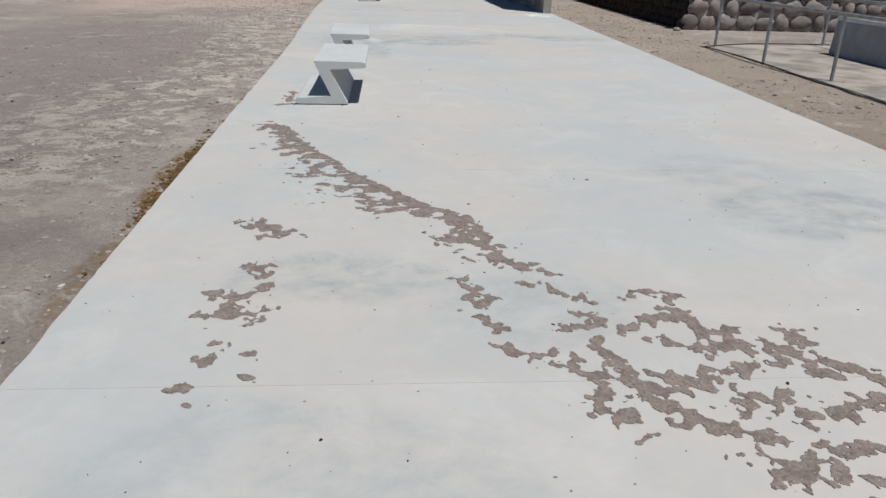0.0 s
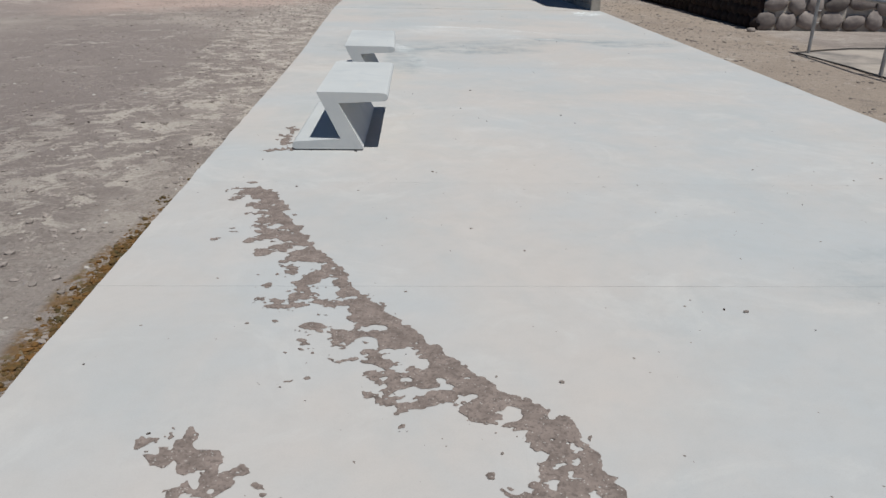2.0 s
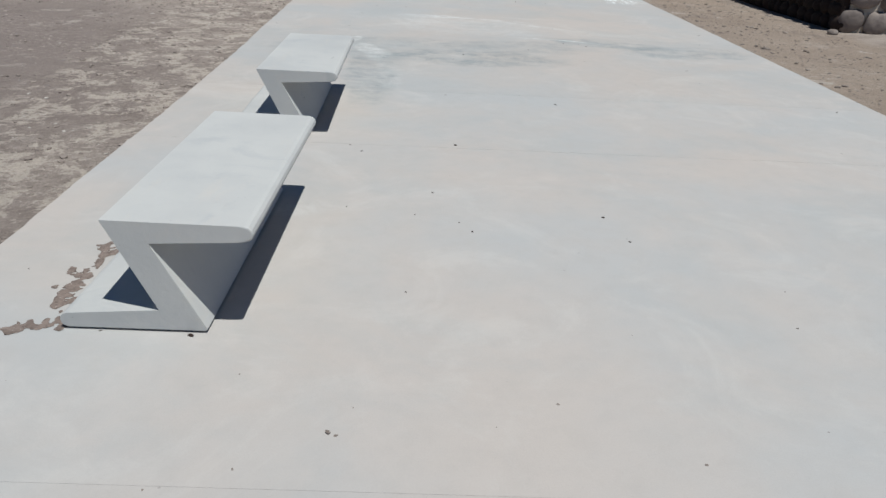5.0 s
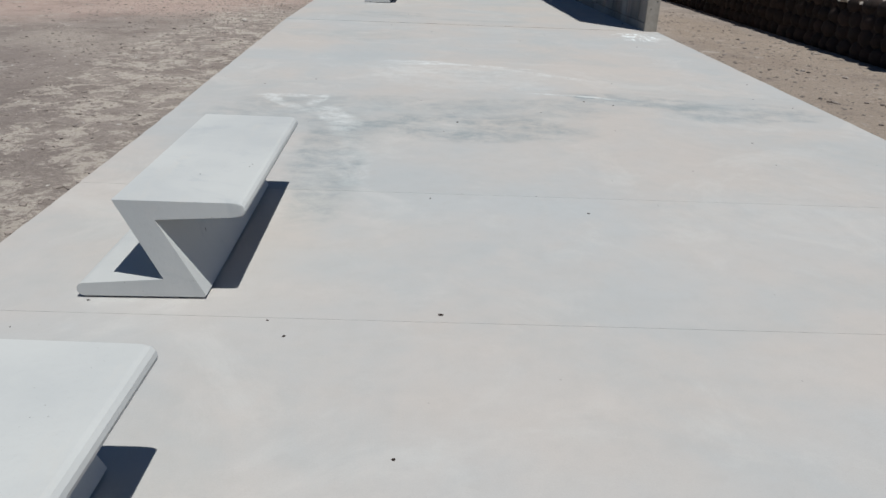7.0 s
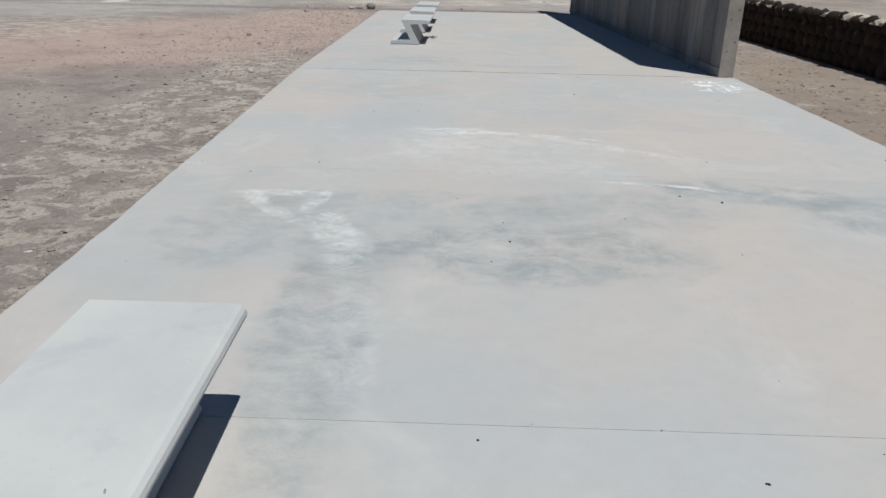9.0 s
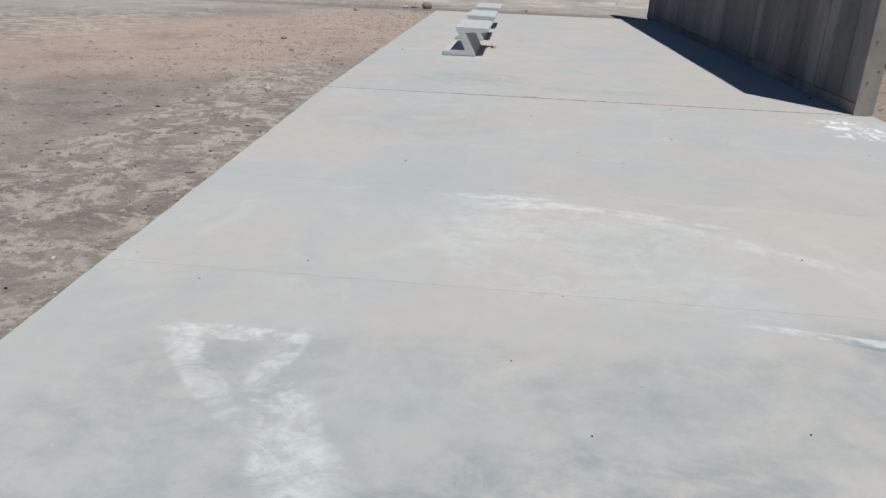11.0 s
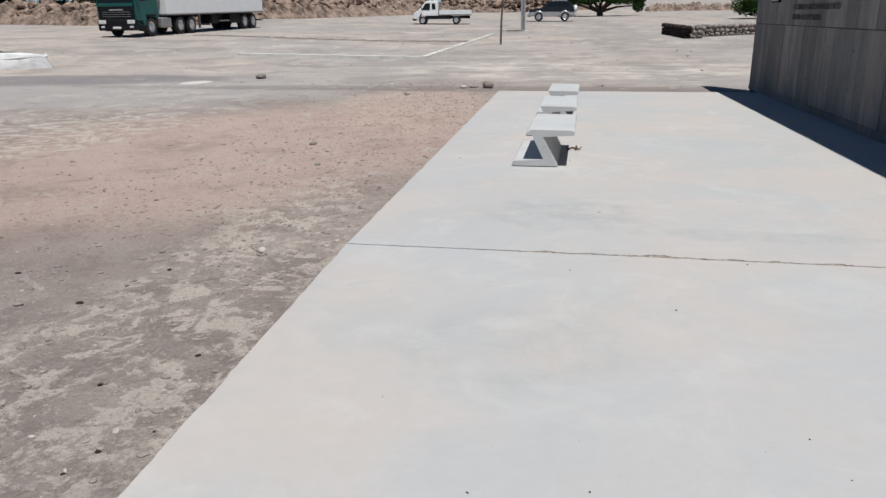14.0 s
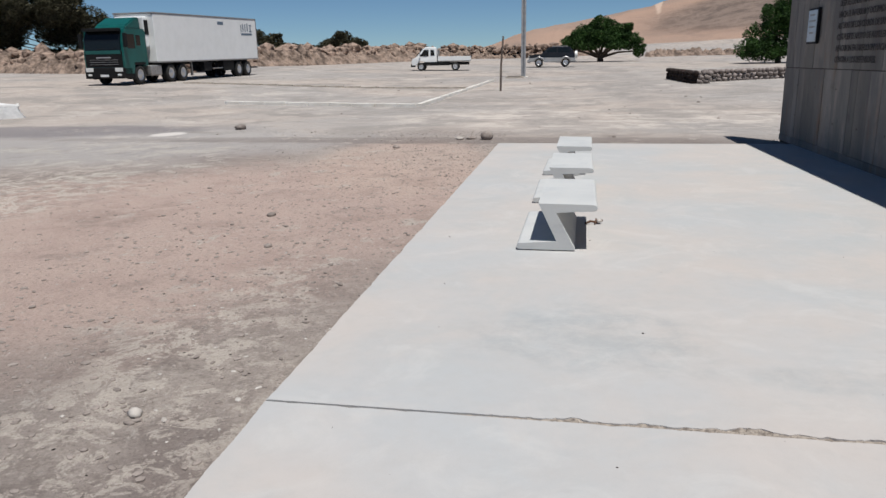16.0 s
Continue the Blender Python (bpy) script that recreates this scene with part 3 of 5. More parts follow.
def build_walkway():
    pave = tagged(new("pavement"), "broad pale painted concrete walkway with hairline joints", "walkway", kind="structure")
    for y0, y1 in zip(JOINTS, JOINTS[1:]):
        a, b = y0 + GAP.get(y0, 0.001), y1 - GAP.get(y1, 0.001)
        bm = bmesh.new()
        n = max(int((b - a) / 0.06), 2)
        ys = [a + (b - a) * j / n for j in range(n + 1)]
        pts = [(edge_left(y), y) for y in ys]
        m = 420
        x0 = pts[-1 if y1 == 20.85 else 0][0]
        xs = [x0 + (RIGHT - x0) * j / m for j in range(1, m)]
        if y1 == 20.85:
            pts += [(x, b - 0.35 * max(0.0, chipped(x * 1.3 + 7) - 0.015)) for x in xs]
        pts += [(RIGHT + 0.012 * noise.noise(Vector((y * 2.4, 9, 0))), y) for y in reversed(ys)]
        if y0 == 20.85:
            pts += [(x, a + max(0.0, chipped(x))) for x in reversed(xs)]
        prism(bm, pts, -0.16, 0.0, "z")
        part("slab_panel", bm, SLAB, pave)
    bm = bmesh.new()
    prism(bm, [(along(EDGE_Y, EDGE_X, y) + 0.05, y) for y in EDGE_Y] + [(RIGHT - 0.05, 32.7), (RIGHT - 0.05, -5.9)], -0.15, -0.012, "z")
    part("joint_bed", bm, JOINT, pave)
    # blown sand and crumbs that fill the broken joint
    verts, faces, nx, ny = [], [], 900, 9
    for i in range(nx + 1):
        x = 0.15 + 5.1 * i / nx
        for j in range(ny + 1):
            y = 20.825 + 0.095 * j / ny
            h = noise.fractal(Vector((x * 9, y * 30, 3)), 0.7, 2.1, 4)
            verts.append((x, y, -0.011 + 0.010 * smooth(0.15, 0.9, x) * (0.55 + h) + 0.005 * noise.noise(Vector((x * 120, y * 120, 1)))))
    for i in range(nx):
        for j in range(ny):
            k = i * (ny + 1) + j
            faces.append((k, k + ny + 1, k + ny + 2, k + 1))
    for k, v in enumerate(verts):
        if v[2] > -0.002:
            verts[k] = (v[0], v[1], -0.002)
    me = bpy.data.meshes.new("joint_sand")
    me.from_pydata(verts, [], faces)
    link("joint_sand", me, SANDY, pave, "pale blown sand in the broken joint")
    return pave


PAVE = build_walkway()


# ---- the tall board-marked wall ----
WALL_A, WALL_B = Vector((5.10, 20.88, 0)), Vector((4.71, 33.7, 0))
WALL_H, LIFT = 4.0, 1.41


def build_wall():
    length = (WALL_B - WALL_A).length
    turn = math.degrees(math.atan2(WALL_B.y - WALL_A.y, WALL_B.x - WALL_A.x)) - 90
    wall = tagged(new("wall_east"), "tall board-marked grey concrete memorial wall", "wall", kind="structure")
    wall.matrix_world = pose(*WALL_A, 0, 0, turn)
    bm = bmesh.new()
    box(bm, 0.03, 0.19, 0.03, length - 0.02, -0.15, WALL_H)
    part("wall_core", bm, FORM_EDGE, wall)
    # thin black sheet behind the boards, added to paint the seams' shadow
    bm = bmesh.new()
    box(bm, 0.0222, 0.0298, 0.03, length - 0.021, -0.15, WALL_H - 0.01)
    part("seam_shade_sheet", bm, SEAM, wall)
    rng = random.Random(5)
    for z0, z1 in ((0.0, 0.12), (0.125, LIFT - 0.008), (LIFT + 0.008, 2.82), (2.836, WALL_H)):
        y = 0.03
        while y < length - 0.05:
            w = rng.choice((0.26, 0.3, 0.36, 0.42, 0.5)) if z0 > 0 else 1.2
            e = min(y + w, length - 0.02)
            bm = bmesh.new()
            x = rng.uniform(0.0, 0.009) if z0 > 0 else -0.004
            gap = rng.choice((0.002, 0.003, 0.004, 0.005, 0.008))
            box(bm, x, 0.0218, y + gap, e - gap, z0, z1)
            part("board_mark", bm, FORM, wall)
            y = e
    bm = bmesh.new()
    box(bm, -0.004, 0.2, 0.0, 0.028, -0.1, WALL_H, 0.004)
    part("wall_end", bm, FORM_EDGE, wall)
    bm = bmesh.new()
    for z in np.arange(0.35, WALL_H, 0.42):
        for x in (0.06, 0.15):
            r = bmesh.ops.create_cone(bm, cap_ends=True, segments=10, radius1=0.014, radius2=0.011, depth=0.006)
            bmesh.ops.transform(bm, matrix=pose(x, -0.002, z + (0.12 if x > 0.1 else 0), 90), verts=r["verts"])
    part("tie_plug", bm, JOINT, wall)
    bm = bmesh.new()
    y = 0.7
    while y < length:
        for z in (0.55, 1.1, 1.95, 3.3):
            r = bmesh.ops.create_cone(bm, cap_ends=True, segments=10, radius1=0.017, radius2=0.014, depth=0.008)
            bmesh.ops.transform(bm, matrix=pose(-0.002, y, z, 0, 90), verts=r["verts"])
        y += 1.02
    part("tie_hole", bm, JOINT, wall)
    return wall, turn, length


WALL, WALL_TURN, WALL_LEN = build_wall()


# ---- Z-shaped benches ----
def round_tip(x, z0, z1, side, n=6):
    """Points round the tip of a slab, from its lower to its upper face."""
    r = (z1 - z0) / 2
    return [(x - side * r + side * r * math.cos(a), (z0 + z1) / 2 + r * math.sin(a)) for a in (math.pi * (j / n - 0.5) for j in range(n + 1))]


def build_bench():
    b = thing("concrete_bench", pose(0.262, 8.67, 0.0), "pale smooth precast concrete bench in a Z shape", "bench", "Z benches along the walkway")
    length, g = 1.42, 0.01
    bm = bmesh.new()
    prism(bm, [(0.345, 0.335 + g)] + round_tip(0.70, 0.352 + g, 0.41 + g, 1) + [(0.19, 0.415 + g), (0.2292, 0.335 + g)], 0, length)
    tip = [e for e in bm.edges if min(v.co.x for v in e.verts) > 0.5 and len({round(v.co.y, 3) for v in e.verts}) == 1]
    bmesh.ops.bevel(bm, geom=tip, offset=0.006, segments=2, affect="EDGES", profile=0.5)
    part("seat", bm, BENCH, b)
    bm = bmesh.new()
    prism(bm, [(0.2292, 0.335 + g), (0.352, 0.078 + g), (0.4785, 0.078 + g), (0.345, 0.335 + g)], 0, length)
    part("slanting_support", bm, BENCH, b)
    bm = bmesh.new()
    prism(bm, [(0.352, 0.078 + g)] + [(p[0], p[1]) for p in reversed(round_tip(0.0, g, 0.055 + g, -1))] + [(0.508, g), (0.515, 0.006 + g), (0.4785, 0.078 + g)], 0, length)
    part("base_slab", bm, BENCH, b)
    for y in (0.12, length - 0.22):
        bm = bmesh.new()
        box(bm, 0.06, 0.46, y, y + 0.1, -0.004, g)
        part("pad", bm, JOINT, b, "dark bedding pad")
    return b


bench = build_bench()
for x, y, turn in ((0.24, 11.125, 1.5), (0.27, 24.05, 0), (0.26, 26.3, 0.3), (0.26, 28.5, -0.3)):
    copy_thing(bench, pose(x, y, 0.0, 0, 0, turn))


# ---- the raised ground behind a rock wall, its west face coloured dark for shade ----
RX, RY, RTOP = 7.47, 17.68, 0.72


def build_terrace():
    t = tagged(new("terrace"), "raised earth terrace held by rough stone walls", "terrace", kind="structure")
    bm = bmesh.new()
    prism(bm, [(RX + 0.22, RY + 0.2), (26, RY + 0.2), (26, 31), (RX + 0.25, 31)], -0.3, RTOP - 0.02, "z")
    part("terrace_fill", bm, DIRT, t)
    bm = bmesh.new()
    prism(bm, [(RX + 0.2, RY + 0.06), (26, RY + 0.06), (26, RY + 0.2), (RX + 0.2, RY + 0.2)], -0.3, RTOP - 0.06, "z")
    part("wall_bedding", bm, MORTAR, t)
    # bedding of the west side, coloured near-black for the shade it lies in
    bm = bmesh.new()
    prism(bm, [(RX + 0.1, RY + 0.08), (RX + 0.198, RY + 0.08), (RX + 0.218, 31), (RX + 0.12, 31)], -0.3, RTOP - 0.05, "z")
    part("dark_bedding", bm, DARKSHADE_ROCK, t)
    shapes = [lump_mesh("fieldstone", s, 0.3) for s in range(8)]
    rng = random.Random(11)
    # the sunlit face of big round stones
    z, row = 0.13, 0
    while z < RTOP + 0.05:
        x = RX + 0.05 + 0.12 * (row % 2)
        while x < 17:
            w = rng.uniform(0.13, 0.27)
            x += w
            o = new("stone", rng.choice(shapes[:4]))
            o.parent = t
            o.matrix_local = pose(x, RY + 0.05, z + rng.uniform(-0.03, 0.03), rng.uniform(-8, 8), rng.uniform(-25, 25), 0) @ Matrix.Diagonal((w * 0.98, 0.1, rng.uniform(0.13, 0.19), 1))
            x += w
        z += 0.31
        row += 1
    for me in shapes[:4]:
        me.materials.append(STONE)
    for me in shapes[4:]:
        me.materials.append(DARKSHADE_ROCK)
    # the shaded face: its shade is put into the near-black stone colour
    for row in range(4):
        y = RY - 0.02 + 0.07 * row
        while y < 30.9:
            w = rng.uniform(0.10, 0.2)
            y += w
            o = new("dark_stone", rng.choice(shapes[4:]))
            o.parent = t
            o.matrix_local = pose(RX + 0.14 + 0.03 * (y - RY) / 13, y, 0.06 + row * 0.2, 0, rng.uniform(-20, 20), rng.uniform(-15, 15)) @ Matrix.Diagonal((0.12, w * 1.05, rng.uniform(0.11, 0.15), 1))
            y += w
    return t


build_terrace()


# ---- worn patches where the slab's coat has come off ----
SPINE = ((0.27, 7.70), (0.38, 7.52), (0.43, 7.36), (0.50, 7.13), (0.70, 6.74), (0.93, 6.29), (1.18, 5.92), (1.43, 5.56), (1.62, 5.39), (1.71, 5.21), (1.73, 4.98))
REACH = ((4.95, 5.3, 5.6, 5.9, 6.2, 6.5, 7.0, 7.3, 7.65), (0.20, 0.27, 0.42, 0.33, 0.36, 0.26, 0.30, 0.17, 0.17))
PEELS_WEST = (
    (0.075, (0.44, 5.26), (0.50, 5.20), (0.60, 5.08)), (0.05, (0.52, 4.64), (0.60, 4.56)), (0.045, (0.41, 4.36), (0.49, 4.28), (0.58, 4.34), (0.63, 4.43)), (0.075, (0.48, 4.16), (0.60, 4.14)), (0.022, (0.52, 3.87), (0.56, 3.87)), (0.045, (0.49, 3.75), (0.52, 3.76)),
    (0.02, (0.63, 3.80), (0.66, 3.80)), (0.02, (0.67, 3.63), (0.69, 3.63)), (0.035, (0.45, 3.56), (0.47, 3.56)), (0.014, (0.49, 3.44), (0.51, 3.44)), (0.03, (0.16, 9.35), (0.17, 9.2)), (0.05, (0.16, 9.15), (0.20, 8.85)), (0.04, (0.08, 8.66), (0.25, 8.70)))
PEELS_LOW = (
    (0.03, (1.46, 4.50), (1.57, 4.50)), (0.055, (1.57, 4.38), (1.63, 4.22)), (0.025, (1.57, 4.10), (1.65, 3.99)), (0.04, (1.60, 3.84), (1.68, 3.76), (1.82, 3.77)), (0.055, (1.84, 3.70), (1.98, 3.62), (2.12, 3.54)),
    (0.04, (2.04, 3.84), (2.08, 3.66), (2.16, 3.52)), (0.055, (1.94, 3.46), (1.96, 3.36), (2.01, 3.33)), (0.06, (2.11, 3.47), (2.22, 3.34), (2.33, 3.24)), (0.04, (2.42, 3.21), (2.48, 3.20)), (0.025, (1.99, 3.20), (2.05, 3.22)), (0.025, (1.78, 3.70), (1.92, 3.68)))
PEELS_MID = (
    (0.06, (1.74, 4.90), (1.74, 4.68), (1.87, 4.62)), (0.035, (1.88, 4.60), (1.93, 4.58)), (0.035, (1.77, 4.42), (1.86, 4.43)), (0.025, (1.98, 4.52), (2.00, 4.52)), (0.035, (1.93, 4.38), (2.00, 4.30), (2.10, 4.22)), (0.045, (2.05, 4.10), (2.09, 4.09)), (0.045, (1.95, 4.00), (2.06, 3.98)), (0.06, (1.50, 5.00), (1.62, 5.06)), (0.02, (1.58, 4.75), (1.62, 4.72)))
PEELS_EAST = (
    (0.028, (2.27, 4.23), (2.32, 4.33), (2.52, 4.31)), (0.055, (2.46, 4.26), (2.45, 4.08), (2.48, 3.95), (2.62, 3.90)), (0.045, (2.18, 3.98), (2.28, 4.05), (2.42, 4.06)), (0.06, (2.46, 3.80), (2.64, 3.83), (2.72, 3.74)), (0.03, (2.24, 3.88), (2.36, 3.84)), (0.055, (2.90, 3.94), (2.84, 3.80), (2.86, 3.60)), (0.06, (2.70, 3.80), (2.83, 3.70), (3.05, 3.56)),
    (0.06, (2.19, 3.60), (2.27, 3.52), (2.42, 3.58)), (0.035, (2.42, 3.56), (2.55, 3.66), (2.68, 3.65)), (0.055, (2.42, 3.36), (2.46, 3.42), (2.62, 3.44)), (0.05, (2.60, 3.31), (2.72, 3.34), (2.96, 3.42)), (0.04, (2.60, 3.17), (2.78, 3.15)), (0.085, (2.42, 3.04), (2.56, 3.08)), (0.05, (2.56, 3.02), (2.70, 2.99)))
PEELS_FAR = ((0.06, (3.00, 3.40), (3.25, 3.28), (3.45, 3.20)), (0.05, (2.90, 3.15), (3.1, 3.05)), (0.09, (2.75, 2.86), (2.95, 2.82)), (0.02, (1.02, 25.5), (1.12, 25.46)))


def build_wear():
    step = 0.009
    x0, y0 = 0.0, 2.7
    nx, ny = int(3.6 / step), int(6.8 / step)
    xs, ys = x0 + np.arange(nx) * step, y0 + np.arange(ny) * step
    gx, gy = np.meshgrid(xs, ys, indexing="ij")

    def near(line, px, py):
        """Distance to a line, and the side of it: positive to the west."""
        best, side = np.full(px.shape, 9.0), np.zeros(px.shape)
        for (ax, ay), (bx, by) in zip(line, line[1:]):
            ux, uy = bx - ax, by - ay
            t = np.clip(((px - ax) * ux + (py - ay) * uy) / (ux * ux + uy * uy), 0, 1)
            d = np.hypot(px - ax - t * ux, py - ay - t * uy)
            side = np.where(d < best, np.sign(ux * (py - ay) - uy * (px - ax)), side)
            best = np.minimum(best, d)
        return best, -side

    wx = gx + 0.012 * np.sin(gy * 23.0 + 2 * np.sin(gx * 19)) + 0.006 * np.sin(gx * 61 + gy * 43)
    wy = gy + 0.014 * np.sin(gx * 21.0 + 1.5 * np.sin(gy * 17)) + 0.006 * np.sin(gx * 51 - gy * 37)
    best = np.full(gx.shape, 9.0)
    for w, *line in PEELS_WEST + PEELS_LOW + PEELS_MID + PEELS_EAST + PEELS_FAR:
        best = np.minimum(best, near(line, wx, wy)[0] / w)
    dist, side = near(SPINE, wx, wy)
    reach = np.interp(gy, *REACH)
    f = np.full(gx.shape, -1.0)
    for i, j in zip(*np.where((best < 2.2) | (dist < reach * 1.5))):
        x, y, d = gx[i, j], gy[i, j], dist[i, j]
        fine = noise.fractal(Vector((x * 17, y * 13, 0)), 0.75, 2.1, 4)
        v = 0.45 - best[i, j] * 0.62 + 0.95 * fine
        if side[i, j] > 0:
            strip = noise.fractal(Vector(((x + y * 0.35) * 6.5, (y - x * 0.25) * 10, 4)), 0.6, 2.1, 4)
            s = 0.52 - 0.95 * d / reach[i, j] + 1.2 * strip * min(1.0, 0.25 + d / 0.07) + 0.4 * fine + 0.3 * smooth(7.1, 7.4, y)
        else:
            s = 0.3 - d / 0.05 + 0.85 * fine
        f[i, j] = max(v, s if d < reach[i, j] * 1.5 else -1.0)
    verts, faces, seen = [], [], {}

    def corner(i, j):
        if (i, j) not in seen:
            seen[(i, j)] = len(verts)
            verts.append((xs[i], ys[j], 0.0035))
        return seen[(i, j)]

    def cut(i, j, k, l):
        key = (i, j, k, l) if (i, j) < (k, l) else (k, l, i, j)
        if key not in seen:
            a, b = f[key[0], key[1]], f[key[2], key[3]]
            t = a / (a - b)
            seen[key] = len(verts)
            verts.append((xs[key[0]] * (1 - t) + xs[key[2]] * t, ys[key[1]] * (1 - t) + ys[key[3]] * t, 0.0015))
        return seen[key]

    for i in range(nx - 1):
        for j in range(ny - 1):
            ring = ((i, j), (i + 1, j), (i + 1, j + 1), (i, j + 1))
            inside = [f[a] > 0 for a in ring]
            if not any(inside):
                continue
            face = []
            for m in range(4):
                a, b = ring[m], ring[(m + 1) % 4]
                if inside[m]:
                    face.append(corner(*a))
                if inside[m] != inside[(m + 1) % 4]:
                    face.append(cut(*a, *b))
            if len(face) > 2:
                faces.append(face)
    me = bpy.data.meshes.new("worn_patch")
    me.from_pydata(verts, [], faces)
    o = link("worn_patch", me, WORN)
    tagged(o, "ragged brown worn patches where the pale coat has peeled", "worn patch", kind="stuff")


build_wear()


# ---- plaque and painted words on the wall ----
def on_wall(y, z, proud=0.0):
    """A pose on the wall's sunless face: local x runs along the words, local y up, local z out of the wall."""
    d = (WALL_B - WALL_A).normalized()
    p = WALL_A + d * (y - WALL_A.y)
    out = Vector((-d.y, d.x, 0))
    m = Matrix((-d, Vector((0, 0, 1)), out)).transposed().to_4x4()
    m.translation = Vector((p.x, p.y, z)) + out * proud
    return m


def build_plaque():
    m = on_wall(32.1, 2.13, 0.004)
    t = thing("plaque", m, "small blue-grey metal plaque in a dark frame on the wall", "plaque")
    bm = bmesh.new()
    box(bm, -0.26, 0.26, -0.3, 0.3, 0, 0.045, 0.004)
    part("frame", bm, PLASTIC, t)
    bm = bmesh.new()
    box(bm, -0.225, 0.225, -0.265, 0.265, 0.046, 0.056, 0.003)
    part("plate", bm, PLATE, t)
    bm = bmesh.new()
    for i, w in enumerate((0.13, 0.17, 0.15, 0.1)):
        box(bm, -w, w, 0.17 - i * 0.1, 0.2 - i * 0.1, 0.057, 0.06)
    part("engraved_line", bm, STEEL, t)


def build_words():
    lines = ("DESPUES DE LAS ACCIONES", "HACIA EL INTERIOR Y OCUPADA LA", "ALTURAS DE LOS CERROS DE SAN FRAN", "CON FUERTE APOYO DE ARTILLERIA,", "ATACARON EN DIRECCION HACIA EL POZO", "CONTRA A LOS DEFENSORES.")
    t = thing("inscription", on_wall(30.95, 0, 0.012), "dark painted capital letters on the concrete wall", "inscription")
    for i, words in enumerate(lines):
        cu = bpy.data.curves.new("words", "FONT")
        cu.body, cu.size, cu.extrude, cu.resolution_u, cu.offset = words, 0.132, 0.002, 2, 0.0025
        tmp = bpy.data.objects.new("words", cu)
        scene.collection.objects.link(tmp)
        me = bpy.data.meshes.new_from_object(tmp.evaluated_get(bpy.context.evaluated_depsgraph_get()))
        bpy.data.objects.remove(tmp)
        me.materials.clear()
        o = link("word_line", me, INK, t)
        o.location = (0, 1.52 + (5 - i) * 0.172, 0)
        o.scale = (0.92, 1, 1)


build_plaque()
build_words()


# ---- railing, block, pad and hose beside the walkway ----
def build_railing():
    t = thing("steel_railing", pose(6.9, 10.8, -0.05), "dull grey tubular steel handrail on thin posts", "railing")
    posts = ((0.06, 3.68), (0.01, 1.73), (0.13, 0.04), (0.13, -1.9), (2.32, 4.16), (2.3, 2.2), (2.3, 0.0))
    for x, y in posts:
        bm = bmesh.new()
        tube(bm, [(x, y, 0), (x, y, 0.84)], 0.024, 10)
        box(bm, x - 0.05, x + 0.05, y - 0.05, y + 0.05, 0, 0.008)
        part("post", bm, STEEL, t)
    for line in (posts[:4], posts[4:]):
        bm = bmesh.new()
        tube(bm, [(x, y, 0.86) for x, y in line], 0.026, 10)
        part("rail", bm, STEEL, t)
    for x, y in posts[:2]:
        for z in (0.25, 0.45, 0.62):
            bm = bmesh.new()
            tube(bm, [(x + 0.02, y, z), (x + 0.07, y, z)], 0.006, 6)
            part("hook", bm, STEEL, t)


def build_block():
    t = thing("masonry_block", pose(8.6, 9.0, -0.05), "low grey rendered block with a rough whitewashed top", "masonry block")
    bm = bmesh.new()
    box(bm, 0, 0.52, 0, 4.7, 0, 0.58, 0.03, (0.03, 0.03))
    part("body", bm, GREYB, t)
    bm = bmesh.new()
    r = random.Random(3)
    pts = []
    box(bm, 0.01, 0.51, 0.02, 4.68, 0.575, 0.66, 0.02, (0.02, 0.02))
    bmesh.ops.subdivide_edges(bm, edges=bm.edges[:], cuts=3)
    for v in bm.verts:
        v.co += Vector((noise.noise(v.co * 6) * 0.02, noise.noise(v.co * 5 + Vector((3, 3, 3))) * 0.02, noise.noise(v.co * 4) * 0.025))
    part("capping", bm, WHITEW, t, "rough whitewashed capping", True)


def build_pad():
    bm = bmesh.new()
    edge = [(6.86 + 0.04 * noise.noise(Vector((y * 1.7, 2, 2))) + 0.05 * math.sin(y * 1.1), y) for y in np.arange(6.0, 14.6, 0.12)]
    prism(bm, edge + [(7.9, 14.95), (9.3, 15.0), (9.6, 6.0)], -0.2, -0.034, "z")
    tagged(part("pavement_pad", bm, mat_two("dusty_old_concrete", (0.36, 0.31, 0.265), (0.17, 0.15, 0.135), 1.6, bump=0.006, bscale=20)), "dusty old concrete pad inside the railing", "pavement", kind="structure")
    bm = bmesh.new()
    hose = [(x - 0.035 + 0.02 * noise.noise(Vector((y * 4, 7, 7))), y, -0.036) for x, y in edge]
    hose += [(7.3, 14.78, -0.028), (7.9, 15.02, -0.028), (8.6, 15.1, -0.028), (9.4, 15.05, -0.028)]
    tube(bm, hose, 0.011, 6)
    tagged(part("hose", bm, HOSE), "thin black hose lying along the edge of the old pad", "hose")


build_railing()
build_block()
build_pad()


